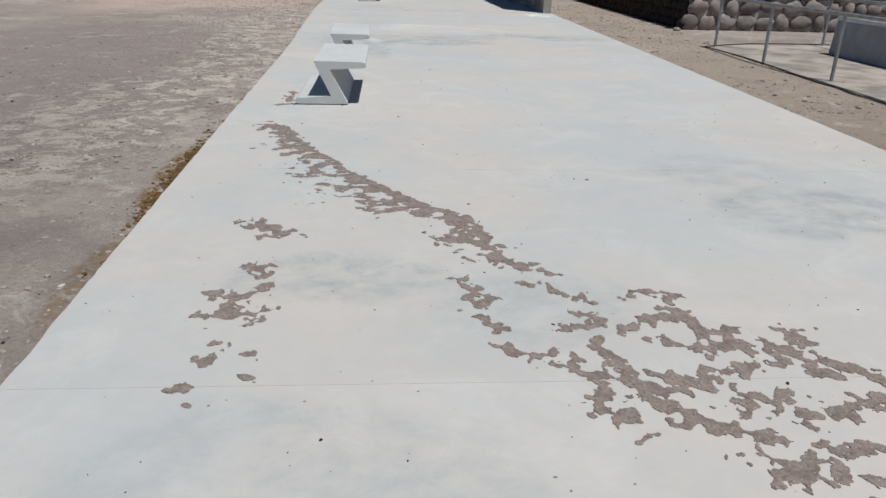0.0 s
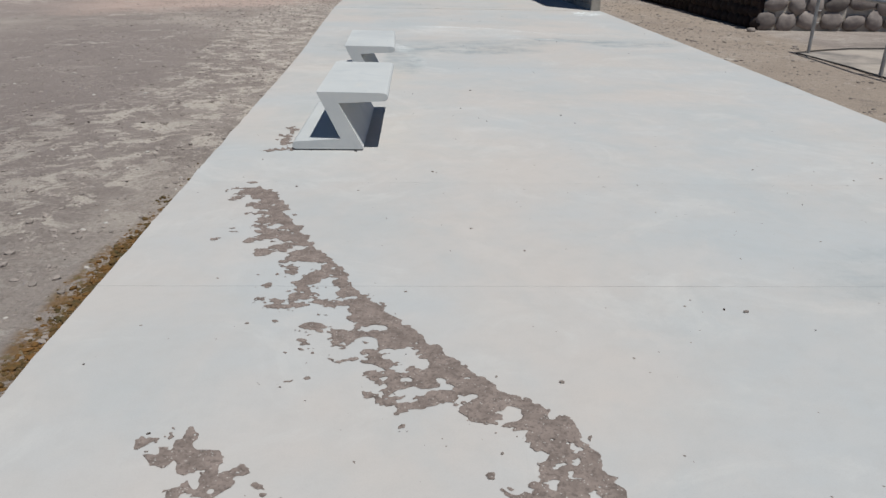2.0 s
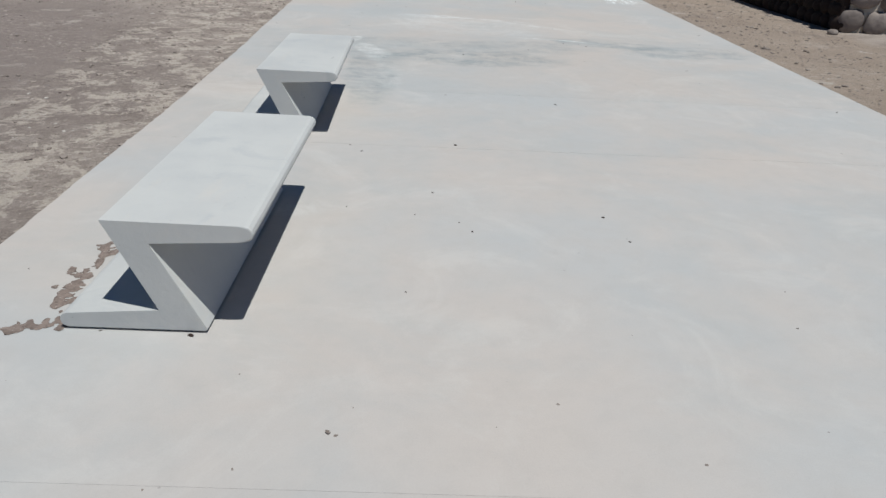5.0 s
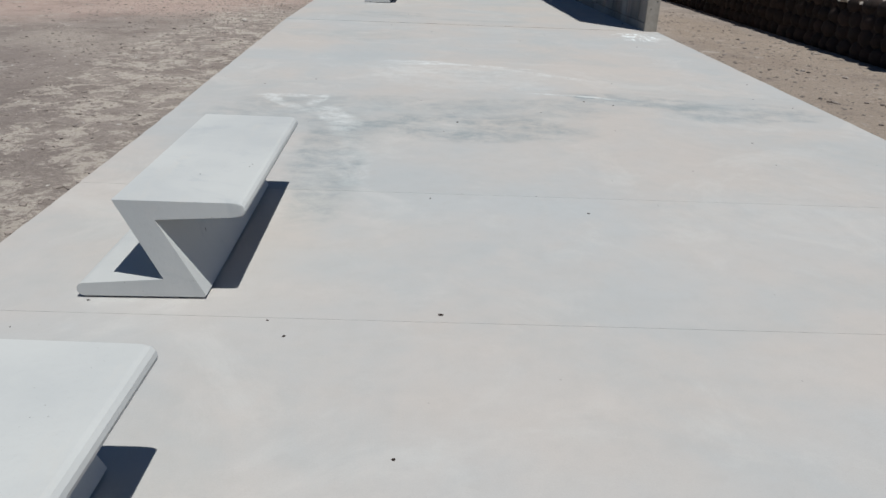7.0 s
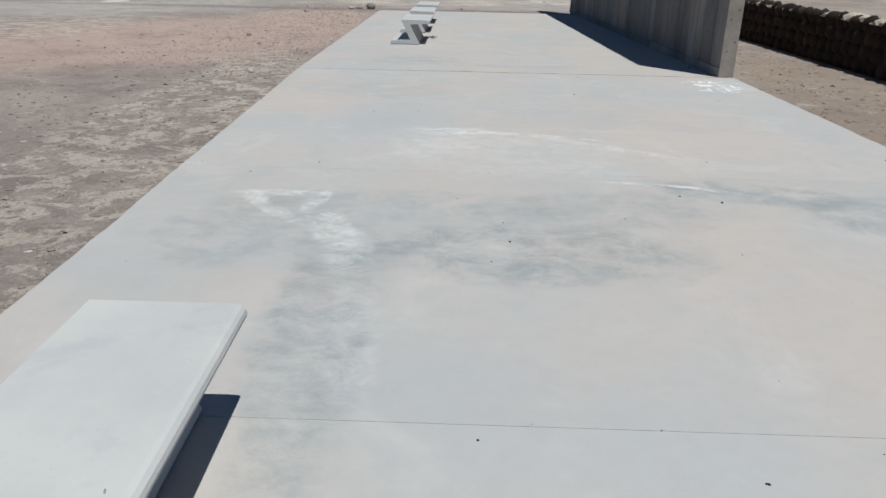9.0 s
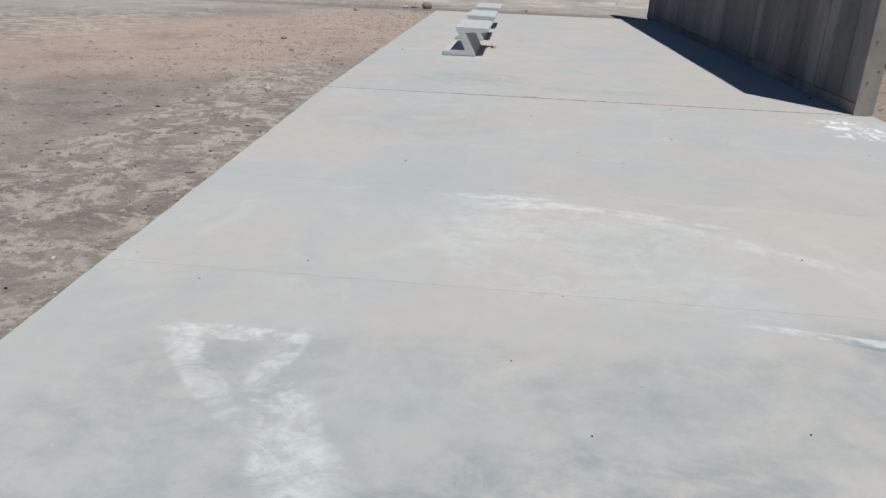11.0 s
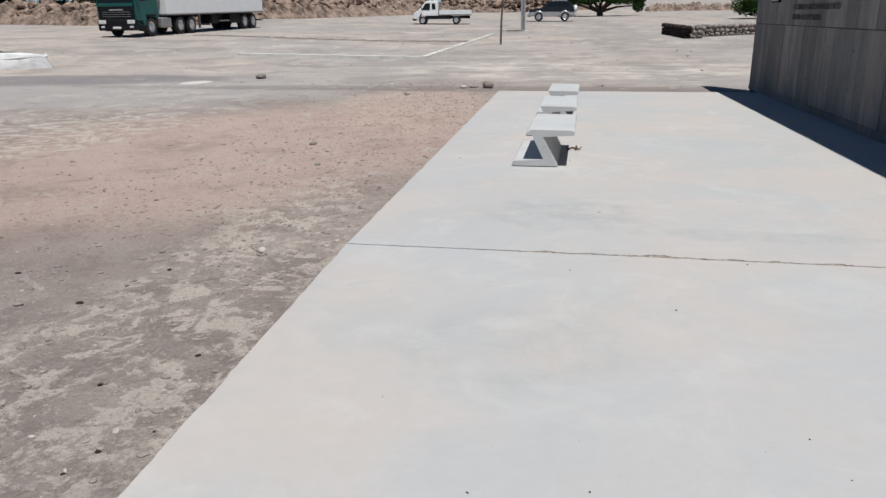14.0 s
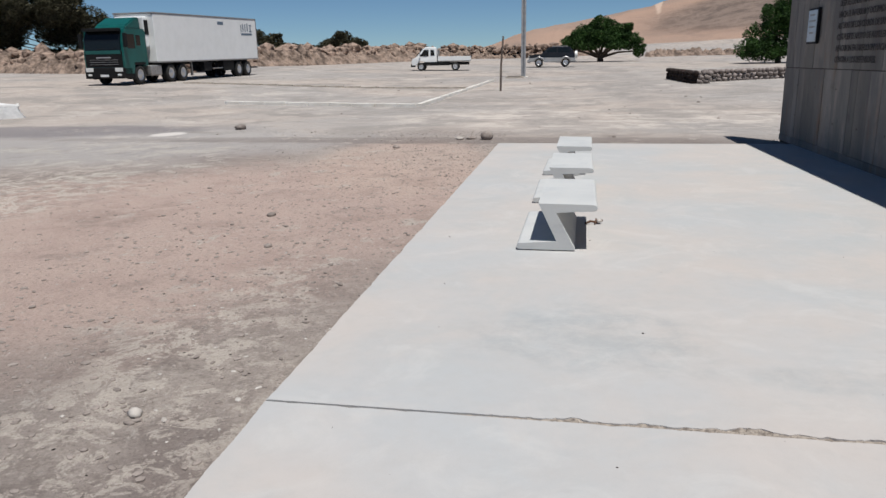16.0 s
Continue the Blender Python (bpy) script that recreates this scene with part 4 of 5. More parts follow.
# ---- vehicles ----
def wheel(parent, x, y, r, w, name="wheel"):
    """A wheel whose axle runs along x."""
    holder = new(name)
    holder.parent = parent
    holder.location = (x, y, r)
    n, out = 28, 1 if x > 0 else -1
    bm = bmesh.new()
    rows = [(r * 0.60, w / 2 - 0.01), (r * 0.62, w / 2), (r * 0.92, w / 2), (r, w / 2 - 0.04), (r, -w / 2 + 0.04), (r * 0.92, -w / 2), (r * 0.6, -w / 2)]
    rings = [[bm.verts.new((b * out, a * math.cos(q), a * math.sin(q))) for q in (2 * math.pi * j / n for j in range(n))] for a, b in rows]
    for a, b in zip(rings, rings[1:] + rings[:1]):
        for j in range(n):
            bm.faces.new((a[j], a[(j + 1) % n], b[(j + 1) % n], b[j]))
    part("tyre", bm, RUBBER, holder, "", True)
    bm = bmesh.new()
    rows = [(r * 0.6, w / 2 - 0.02), (r * 0.52, w / 2 - 0.05), (r * 0.3, w / 2 - 0.03), (r * 0.2, w / 2 + 0.0), (0.001, w / 2 + 0.01)]
    rings = [[bm.verts.new((b * out, a * math.cos(q), a * math.sin(q))) for q in (2 * math.pi * j / n for j in range(n))] for a, b in rows]
    for a, b in zip(rings, rings[1:]):
        for j in range(n):
            bm.faces.new((a[j], a[(j + 1) % n], b[(j + 1) % n], b[j]))
    part("rim", bm, CHROME, holder, "", True)
    return holder


def bpart(name, parent, material, *boxes, bevel=0.02, label=""):
    bm = bmesh.new()
    for b in boxes:
        box(bm, *b, bevel)
    return part(name, bm, material, parent, label)


def build_truck():
    """Front at y = 0, rear towards +y; the side towards +x is the one that shows."""
    m = pose(-25.05, 55.35, ground_z(-25, 57), 0.9, 0, -3)
    t = thing("lorry", m, "teal tractor lorry with a long white refrigerated box trailer", "lorry")
    W = 1.25
    bm = bmesh.new()
    prism(bm, [(0.0, 0.55), (0.0, 1.5), (0.06, 2.35), (0.24, 2.93), (0.45, 3.0), (2.2, 3.0), (2.3, 2.85), (2.3, 1.0), (2.0, 0.95), (1.75, 1.25), (1.0, 1.25), (0.85, 0.55)], -W, W, "x")
    bmesh.ops.bevel(bm, geom=bm.edges[:], offset=0.05, segments=2, affect="EDGES")
    cab = part("cab", bm, TEAL, t)
    bm = bmesh.new()
    prism(bm, [(0.75, 2.98), (0.95, 3.2), (1.9, 3.62), (2.25, 3.62), (2.25, 2.98)], -0.98, 0.98, "x")
    bmesh.ops.bevel(bm, geom=bm.edges[:], offset=0.06, segments=2, affect="EDGES")
    part("wind_deflector", bm, TEAL, t)
    bm = bmesh.new()
    prism(bm, [(0.0, 1.85), (0.045, 2.35), (0.235, 2.92), (0.2, 2.92), (-0.02, 2.35), (-0.04, 1.85)], -1.12, 1.12, "x")
    part("windscreen", bm, GLASS, t)
    bpart("sun_visor", t, PLASTIC, (-1.1, 1.1, -0.12, 0.22, 2.86, 3.02))
    bpart("grille", t, PLASTIC, (-1.0, 1.0, -0.04, 0.05, 0.98, 1.62))
    bpart("grille_bar", t, CHROME, (-0.45, 0.45, -0.06, -0.035, 1.44, 1.5), bevel=0.005)
    bpart("bumper", t, PLASTIC, (-W, W, -0.12, 0.7, 0.35, 0.95), bevel=0.06)
    for z in (1.1, 1.22, 1.34):
        bpart("grille_slat", t, STEEL, (-0.9, 0.9, -0.055, -0.04, z, z + 0.02), bevel=0.0)
    bpart("nose_panel", t, TEAL, (-1.1, 1.1, -0.05, -0.032, 1.66, 1.84), bevel=0.008)
    for x in (-0.35, 0.45):
        bm = bmesh.new()
        tube(bm, [(x, -0.06, 1.86), (x + 0.45, -0.03, 2.0)], 0.012, 5)
        part("wiper", bm, PLASTIC, t)
    bpart("number_plate", t, WHITEP, (-0.26, 0.26, -0.15, -0.12, 0.45, 0.57), bevel=0.004)
    for s in (-1, 1):
        x = s * 0.93
        bpart("headlight", t, LAMP, (x - 0.24, x + 0.24, -0.14, 0.05, 0.72, 0.92))
        bpart("fog_light", t, LAMP, (x - 0.12, x + 0.12, -0.14, 0.0, 0.5, 0.6))
        bpart("side_window", t, GLASS, (s * W - 0.02, s * W + 0.02, 0.45, 1.15, 1.95, 2.7), (s * W - 0.02, s * W + 0.02, 1.3, 1.7, 2.1, 2.65))
        bpart("mirror", t, PLASTIC, (s * 1.4 - 0.1, s * 1.4 + 0.1, 0.0, 0.14, 2.0, 2.75))
        bpart("side_step", t, PLASTIC, (s * 1.1 - 0.12, s * 1.1 + 0.12, 0.45, 0.95, 0.3, 1.0))
        bpart("wheel_arch", t, PLASTIC, (s * 1.12 - 0.14, s * 1.12 + 0.14, 0.9, 2.0, 1.05, 1.2))
        wheel(t, s * 1.08, 1.42, 0.51, 0.32)
        for y in (4.6, 5.95, 13.4, 14.75):
            wheel(t, s * 1.02, y, 0.51, 0.46)
        bpart("fuel_tank", t, STEEL, (s * 0.95 - 0.3, s * 0.95 + 0.3, 2.5, 3.6, 0.4, 1.0), bevel=0.08)
        bpart("mudguard", t, PLASTIC, (s * 1.02 - 0.24, s * 1.02 + 0.24, 4.0, 6.6, 1.06, 1.12))
        bpart("support_leg", t, STEEL, (s * 0.8 - 0.06, s * 0.8 + 0.06, 7.6, 7.75, 0.25, 1.1))
        bpart("tool_box", t, PLASTIC, (s * 1.0 - 0.2, s * 1.0 + 0.2, 8.6, 9.6, 0.5, 1.05))
        bpart("spare_box", t, PLASTIC, (s * 1.0 - 0.2, s * 1.0 + 0.2, 11.2, 12.7, 0.45, 1.05))
        bpart("under_run_bar", t, STEEL, (s * 1.18 - 0.02, s * 1.18 + 0.02, 9.7, 11.1, 0.6, 0.68))
    bpart("chassis", t, PLASTIC, (-0.45, 0.45, 1.0, 7.2, 0.7, 0.98), (-0.5, 0.5, 7.0, 16.2, 0.95, 1.15))
    bpart("fifth_wheel", t, PLASTIC, (-0.5, 0.5, 4.7, 5.8, 0.98, 1.15))
    bpart("trailer_box", t, WHITEP, (-1.28, 1.28, 3.15, 16.4, 1.18, 3.86), bevel=0.03)
    bpart("roof_rail", t, STEEL, (-1.3, 1.3, 3.1, 16.45, 3.865, 3.95), bevel=0.01)
    bpart("floor_rail", t, STEEL, (-1.3, 1.3, 3.14, 16.42, 1.12, 1.2), bevel=0.01)
    for s in (-1, 1):
        bpart("corner_post", t, STEEL, (s * 1.25 - 0.05, s * 1.25 + 0.05, 16.405, 16.46, 1.2, 3.86), bevel=0.01)
        bpart("tail_light", t, RUST, (s - 0.15, s + 0.15, 16.46, 16.52, 0.9, 1.02), bevel=0.01)
    bpart("refrigeration_unit", t, WHITEP, (-0.95, 0.95, 2.65, 3.14, 2.0, 3.7), bevel=0.08)
    bpart("unit_grille", t, PLASTIC, (0.955, 0.97, 2.7, 3.08, 2.7, 3.5), (-0.7, 0.7, 2.63, 2.65, 2.6, 3.4), bevel=0.003)
    bpart("rear_bumper", t, STEEL, (-1.2, 1.2, 16.3, 16.45, 0.5, 0.62))
    mark = bpart("trailer_mark", t, DECAL, (1.283, 1.29, 14.0, 15.7, 2.78, 2.92), (1.283, 1.29, 14.0, 14.12, 3.0, 3.5), (1.283, 1.29, 14.3, 14.42, 3.0, 3.55), (1.283, 1.29, 14.62, 14.74, 3.0, 3.55), (1.283, 1.29, 14.95, 15.1, 3.05, 3.6), (1.283, 1.29, 15.3, 15.7, 3.0, 3.08), (1.283, 1.29, 15.3, 15.7, 3.42, 3.5), (1.283, 1.29, 15.42, 15.56, 3.08, 3.42), bevel=0.0)
    bpart("trailer_label", t, DECAL, (1.283, 1.29, 10.7, 11.5, 3.42, 3.62), bevel=0.0)
    bpart("front_panel", t, PLASTIC, (-1.16, 1.16, -0.03, 0.02, 0.97, 1.84))
    settle(t, (1, 0.94, 1))


def settle(t, k):
    t.scale = (k[0], k[1], k[2])


def car_side(bm, pts, half, tuck):
    """A body swept across the car, its upper outline drawn in by tuck; pts are (y, z, share of the tuck)."""
    rows = []
    for s in (-1, -0.82, 0.82, 1):
        e = 0.05 if abs(s) == 1 else 0.0
        cz = sum(p[1] for p in pts) / len(pts)
        rows.append([bm.verts.new((s * (half - tuck * k), y, z - e * (1 if z > cz else -0.3))) for y, z, k in pts])
    n = len(pts)
    bm.faces.new(rows[0]), bm.faces.new(rows[-1][::-1])
    for a, b in zip(rows, rows[1:]):
        for j in range(n):
            bm.faces.new((a[j], b[j], b[(j + 1) % n], a[(j + 1) % n]))


def build_pickup():
    """Front at y = 0; the side towards +x shows."""
    m = pose(-13.9, 82.3, ground_z(-12, 83.2) - 0.02, 0, 0.0, -83)
    t = thing("pickup_lorry", m, "small white cab-over pickup with an empty low flat bed", "pickup")
    bm = bmesh.new()
    car_side(bm, [(0.0, 0.45, 0), (0.02, 0.95, 0), (0.35, 1.12, 0.1), (0.95, 1.8, 1), (1.15, 1.95, 1), (2.0, 1.95, 1), (2.1, 1.85, 0.8), (2.15, 0.95, 0), (2.15, 0.5, 0), (1.15, 0.5, 0), (1.0, 0.8, 0), (0.6, 0.8, 0), (0.42, 0.45, 0)], 0.86, 0.12)
    part("cab", bm, WHITEP, t)
    bm = bmesh.new()
    prism(bm, [(0.40, 1.2), (0.90, 1.76), (0.86, 1.78), (0.36, 1.22)], -0.72, 0.72, "x")
    part("windscreen", bm, GLASS, t)
    for s in (-1, 1):
        bm = bmesh.new()
        a, b = s * 0.80 - 0.02, s * 0.80 + 0.05
        prism(bm, [(0.72, 1.2), (1.05, 1.72), (1.45, 1.74), (1.45, 1.2)], min(a, b), max(a, b), "x")
        part("side_window", bm, GLASS, t)
        bm = bmesh.new()
        prism(bm, [(1.62, 1.25), (1.62, 1.72), (1.9, 1.72), (1.95, 1.25)], min(a, b), max(a, b), "x")
        part("rear_side_window", bm, GLASS, t)
        bpart("lower_trim", t, PLASTIC, (s * 0.85 - 0.03, s * 0.85 + 0.03, 1.05, 3.2, 0.42, 0.72))
        bpart("mirror", t, PLASTIC, (s * 1.0 - 0.07, s * 1.0 + 0.07, 0.7, 0.78, 1.2, 1.42))
        bpart("headlight", t, LAMP, (s * 0.66 - 0.14, s * 0.66 + 0.14, -0.03, 0.06, 0.68, 0.86))
        bpart("bed_side", t, WHITEP, (s * 0.9 - 0.025, s * 0.9 + 0.025, 2.25, 5.0, 0.8, 1.17), bevel=0.01)
        wheel(t, s * 0.76, 0.8, 0.33, 0.2), wheel(t, s * 0.76, 3.72, 0.33, 0.3)
    bpart("bumper", t, PLASTIC, (-0.85, 0.85, -0.08, 0.15, 0.32, 0.55))
    bpart("chassis", t, PLASTIC, (-0.4, 0.4, 1.0, 4.9, 0.45, 0.7))
    bpart("bed_floor", t, STEEL, (-0.9, 0.9, 2.25, 5.0, 0.72, 0.8), bevel=0.01)
    bpart("tailgate", t, WHITEP, (-0.9, 0.9, 4.98, 5.03, 0.8, 1.17), bevel=0.01)
    bpart("cab_guard", t, STEEL, (-0.88, 0.88, 2.22, 2.27, 0.8, 1.2), (-0.88, -0.83, 2.22, 2.27, 1.2, 1.8), (0.83, 0.88, 2.22, 2.27, 1.2, 1.8), (-0.88, 0.88, 2.22, 2.27, 1.75, 1.8), (-0.03, 0.03, 2.22, 2.27, 1.2, 1.8), bevel=0.005)


def build_suv():
    m = pose(-4.3, 88.5, ground_z(-2.2, 88.7) + 0.03, 0, -1.5, -87)
    t = thing("off_road_car", m, "black off-road car with silver lower sides", "car")
    bm = bmesh.new()
    car_side(bm, [(0.0, 0.75, 0), (0.05, 1.02, 0), (1.15, 1.15, 0.1), (1.75, 1.68, 1), (2.2, 1.76, 1), (3.7, 1.74, 1), (4.1, 1.15, 0.2), (4.12, 0.75, 0)], 0.86, 0.14)
    part("upper_body", bm, DARKP, t)
    bm = bmesh.new()
    car_side(bm, [(-0.03, 0.45, 0), (-0.03, 0.8, 0), (1.0, 0.85, 0), (4.15, 0.8, 0), (4.15, 0.45, 0), (3.75, 0.45, 0), (3.6, 0.72, 0), (3.0, 0.72, 0), (2.85, 0.42, 0), (1.35, 0.42, 0), (1.2, 0.72, 0), (0.6, 0.72, 0), (0.45, 0.45, 0)], 0.9, 0.0)
    part("lower_body", bm, SILVERP, t)
    for s in (-1, 1):
        bm = bmesh.new()
        a, b = s * 0.74, s * 0.82
        prism(bm, [(1.4, 1.2), (1.85, 1.62), (2.5, 1.66), (2.5, 1.2)], min(a, b), max(a, b), "x")
        prism(bm, [(2.62, 1.2), (2.62, 1.66), (3.55, 1.64), (3.8, 1.2)], min(a, b), max(a, b), "x")
        part("side_window", bm, GLASS, t)
        for y in (0.9, 3.3):
            wheel(t, s * 0.8, y, 0.38, 0.24)
            bm = bmesh.new()
            tube(bm, [(s * 0.9, y + 0.48 * math.cos(q), 0.38 + 0.48 * math.sin(q)) for q in np.radians(np.arange(10, 171, 20))], 0.05, 6)
            part("wheel_arch", bm, SILVERP, t)
        bpart("headlight", t, LAMP, (s * 0.66 - 0.12, s * 0.66 + 0.12, -0.05, 0.05, 0.8, 0.95))
        bpart("mirror", t, DARKP, (s * 1.0 - 0.08, s * 1.0 + 0.08, 1.5, 1.6, 1.18, 1.35))
        bpart("roof_bar", t, STEEL, (s * 0.6 - 0.02, s * 0.6 + 0.02, 2.1, 3.5, 1.8, 1.84), bevel=0.01)
    bm = bmesh.new()
    prism(bm, [(1.2, 1.18), (1.74, 1.66), (1.7, 1.68), (1.16, 1.2)], -0.7, 0.7, "x")
    part("windscreen", bm, GLASS, t)
    bpart("bumper", t, SILVERP, (-0.9, 0.9, -0.15, 0.1, 0.38, 0.62), bevel=0.04)
    bpart("rear_bumper", t, SILVERP, (-0.85, 0.85, 4.1, 4.25, 0.4, 0.62), bevel=0.04)
    bm = bmesh.new()
    r = bmesh.ops.create_cone(bm, cap_ends=True, segments=24, radius1=0.34, radius2=0.34, depth=0.22)
    bmesh.ops.transform(bm, matrix=pose(0.1, 4.26, 1.05, 90), verts=r["verts"])
    part("spare_wheel", bm, WHITEP, t, "white spare wheel cover")


build_truck()
build_pickup()
build_suv()


# ---- trees and scrub ----
def crown(bm_verts, faces, centre, size, count, leaf, rng):
    for _ in range(int(count * 1.7)):
        u = Vector((rng.gauss(0, 1), rng.gauss(0, 1), rng.gauss(0, 1))).normalized()
        k = rng.random() ** 0.35
        k *= 1 + 0.25 * noise.noise(u * 2.3 + Vector(centre))
        p = Vector((centre[0] + u.x * size[0] * k, centre[1] + u.y * size[1] * k, centre[2] + u.z * size[2] * k))
        a = Vector((rng.gauss(0, 1), rng.gauss(0, 1), rng.gauss(0, 0.6))).normalized()
        b = a.cross(Vector((rng.gauss(0, 1), rng.gauss(0, 1), rng.gauss(0, 1)))).normalized()
        s = leaf * rng.uniform(0.6, 1.4)
        i = len(bm_verts)
        bm_verts.extend([tuple(p - a * s), tuple(p + b * s * 0.45), tuple(p + a * s), tuple(p - b * s * 0.45)])
        faces.append((i, i + 1, i + 2, i + 3))


def build_tree(name, x, y, clumps, trunk, leafmat, label, leaf, seed, category="tree"):
    """clumps: (dx, dy, dz, rx, ry, rz, leaves); trunk: base radius, or 0 for a bush of stems."""
    rng = random.Random(seed)
    z0 = ground_z(x, y) - 0.05
    t = thing(name, pose(x, y, z0), label, category)
    bm = bmesh.new()
    fork = Vector((0, 0, min(c[2] for c in clumps) * 0.45)) if trunk else Vector((0, 0, 0.1))
    if trunk:
        tube(bm, [(0, 0, -0.2), (0.1 * trunk, 0.0, fork.z * 0.5), tuple(fork)], trunk, 10, trunk * 0.75)
    for c in clumps:
        e = Vector(c[:3])
        mid = fork.lerp(e, 0.5) + Vector((rng.uniform(-0.3, 0.3), rng.uniform(-0.3, 0.3), 0.2))
        tube(bm, [tuple(fork), tuple(mid), tuple(e)], max(trunk * 0.45, 0.06), 7, 0.04)
        for _ in range(3):
            w = e + Vector((rng.uniform(-1, 1) * c[3], rng.uniform(-1, 1) * c[4], rng.uniform(-0.2, 0.9) * c[5])) * 0.8
            tube(bm, [tuple(mid.lerp(e, 0.6)), tuple(w)], 0.05, 5, 0.015)
    part("trunk", bm, BARK, t)
    verts, faces = [], []
    for c in clumps:
        crown(verts, faces, c[:3], c[3:6], c[6], leaf, rng)
        for _ in range(5):
            u = Vector((rng.uniform(-1, 1), rng.uniform(-1, 1), rng.uniform(-0.6, 1)))
            crown(verts, faces, (c[0] + u.x * c[3] * 0.85, c[1] + u.y * c[4] * 0.85, c[2] + u.z * c[5] * 0.85), (c[3] * 0.32, c[4] * 0.32, c[5] * 0.32), c[6] // 9, leaf, rng)
    me = bpy.data.meshes.new("crown")
    me.from_pydata(verts, [], faces)
    link("crown", me, leafmat, t)
    return t


build_tree("tree", 2.45, 107.6, ((-3.1, 0, 2.3, 1.5, 1.8, 0.9, 1500), (-1.6, 0.5, 3.2, 1.7, 2.0, 1.1, 2000), (0.3, 0, 3.9, 1.8, 2.0, 1.1, 2200), (1.9, 0.3, 3.2, 1.6, 1.8, 1.1, 2000), (3.3, 0, 2.3, 1.4, 1.6, 1.0, 1500), (4.3, -0.3, 1.2, 0.7, 1.0, 0.7, 600), (0.2, -1, 2.7, 2.4, 1.4, 0.8, 2000), (-1.4, -1.2, 1.9, 1.7, 1.2, 0.6, 1300), (1.7, -1.2, 1.9, 1.7, 1.2, 0.6, 1300), (-3.9, 0, 1.5, 0.8, 1.2, 0.7, 600)), 0.42, LEAF, "broad green spreading tree on bare desert ground", 0.11, 4)
build_tree("tree", 18.0, 91.5, ((-2.6, -0.5, 1.3, 1.4, 1.6, 1.0, 900), (-1.6, 0, 2.6, 1.5, 1.8, 1.1, 1000), (-0.4, 0, 4.1, 1.4, 1.8, 1.3, 1100), (0.8, 0, 5.2, 1.6, 1.8, 1.2, 1000), (0.4, 0, 2.4, 1.8, 1.8, 1.4, 1100), (2.4, 0, 3.2, 1.6, 1.8, 1.4, 1800), (-1.0, -0.5, 1.2, 1.8, 1.6, 1.0, 1800), (1.0, -0.5, 4.0, 2.0, 1.6, 1.6, 2500)), 0.3, LEAF, "tall green tree with drooping outer branches", 0.11, 9)
big = []
rg = random.Random(21)
for i in range(8):
    big.append((-16 + i * 1.9 + rg.uniform(-0.4, 0.4), rg.uniform(-1.5, 1.5), rg.uniform(1.8, 3.6) + (2.4 if i > 3 else 1.2) - (1.0 if i == 7 else 0), 2.3, 2.2, rg.uniform(1.9, 2.6), 6000))
    big.append((big[-1][0], -1.0, 0.9, 1.8, 1.5, 1.2, 2500))
build_tree("scrub_thicket", -43.5, 84.0, tuple(big), 0, DULL, "tall dusty grey-green thicket behind the spoil bank", 0.11, 12, "thicket")
build_tree("bush", -37.0, 80.5, ((-1.3, 0, 0.9, 1.4, 1.2, 0.9, 600), (0.6, 0, 0.8, 1.5, 1.2, 0.8, 600), (2.3, 0, 0.6, 1.2, 1.2, 0.6, 400)), 0, LEAF, "bright green bush in front of the dusty thicket", 0.15, 14, "bush")
build_tree("bush", -49.4, 172.0, ((-3.0, 0, 1.6, 2.3, 2, 1.5, 1500), (0, 0, 2.6, 2.6, 2, 2.0, 2000), (3.0, 0, 1.8, 2.3, 2, 1.5, 1500)), 0, DULL, "round dark bush on the far plain", 0.18, 15, "bush")
build_tree("bush", -60.5, 160.0, ((-2.4, 0, 3.4, 1.8, 2, 1.6, 400), (0.6, 0, 2.8, 2.2, 2, 1.3, 500), (3.6, 0, 1.4, 2.6, 2, 1.0, 400), (7.0, 0, 1.2, 2.6, 2, 0.8, 300)), 0, DULL, "low dark scrub behind the trailer", 0.3, 16, "bush")


# ---- spoil banks, rough stones and far walls ----
def build_bank(line, height, width, seed, label):
    """A long heap of crusted earth along (x, y) points."""
    rng = random.Random(seed)
    verts, faces = [], []
    pts = [Vector((*p, 0)) for p in line]
    n, m = 420, 26
    for i in range(n + 1):
        s = i / n * (len(pts) - 1)
        a = pts[min(int(s), len(pts) - 2)].lerp(pts[min(int(s), len(pts) - 2) + 1], s - min(int(s), len(pts) - 2))
        d = (pts[-1] - pts[0]).normalized()
        nrm = Vector((-d.y, d.x, 0))
        fade = min(1, i / 6, (n - i) / 6)
        for j in range(m + 1):
            u = j / m * 2 - 1
            p = a + nrm * u * width
            h = height * fade * max(0, 1 - u * u) * (0.75 + 0.5 * noise.noise(Vector((i * 0.11, seed, 0)))) + fade * 0.75 * abs(noise.noise(Vector((p.x * 0.55, p.y * 0.55, seed)))) * (1 - u * u) + 0.45 * fade * noise.noise(p * 1.4) * (1 - abs(u)) + 0.2 * fade * noise.noise(p * 3.2)
            verts.append((p.x, p.y, ground_z(p.x, p.y) - 0.12 + h))
    for i in range(n):
        for j in range(m):
            k = i * (m + 1) + j
            faces.append((k, k + 1, k + m + 2, k + m + 1))
    me = bpy.data.meshes.new("spoil_bank")
    me.from_pydata(verts, [], faces)
    tagged(link("spoil_bank", me, SPOIL), label, "earth bank", kind="structure")


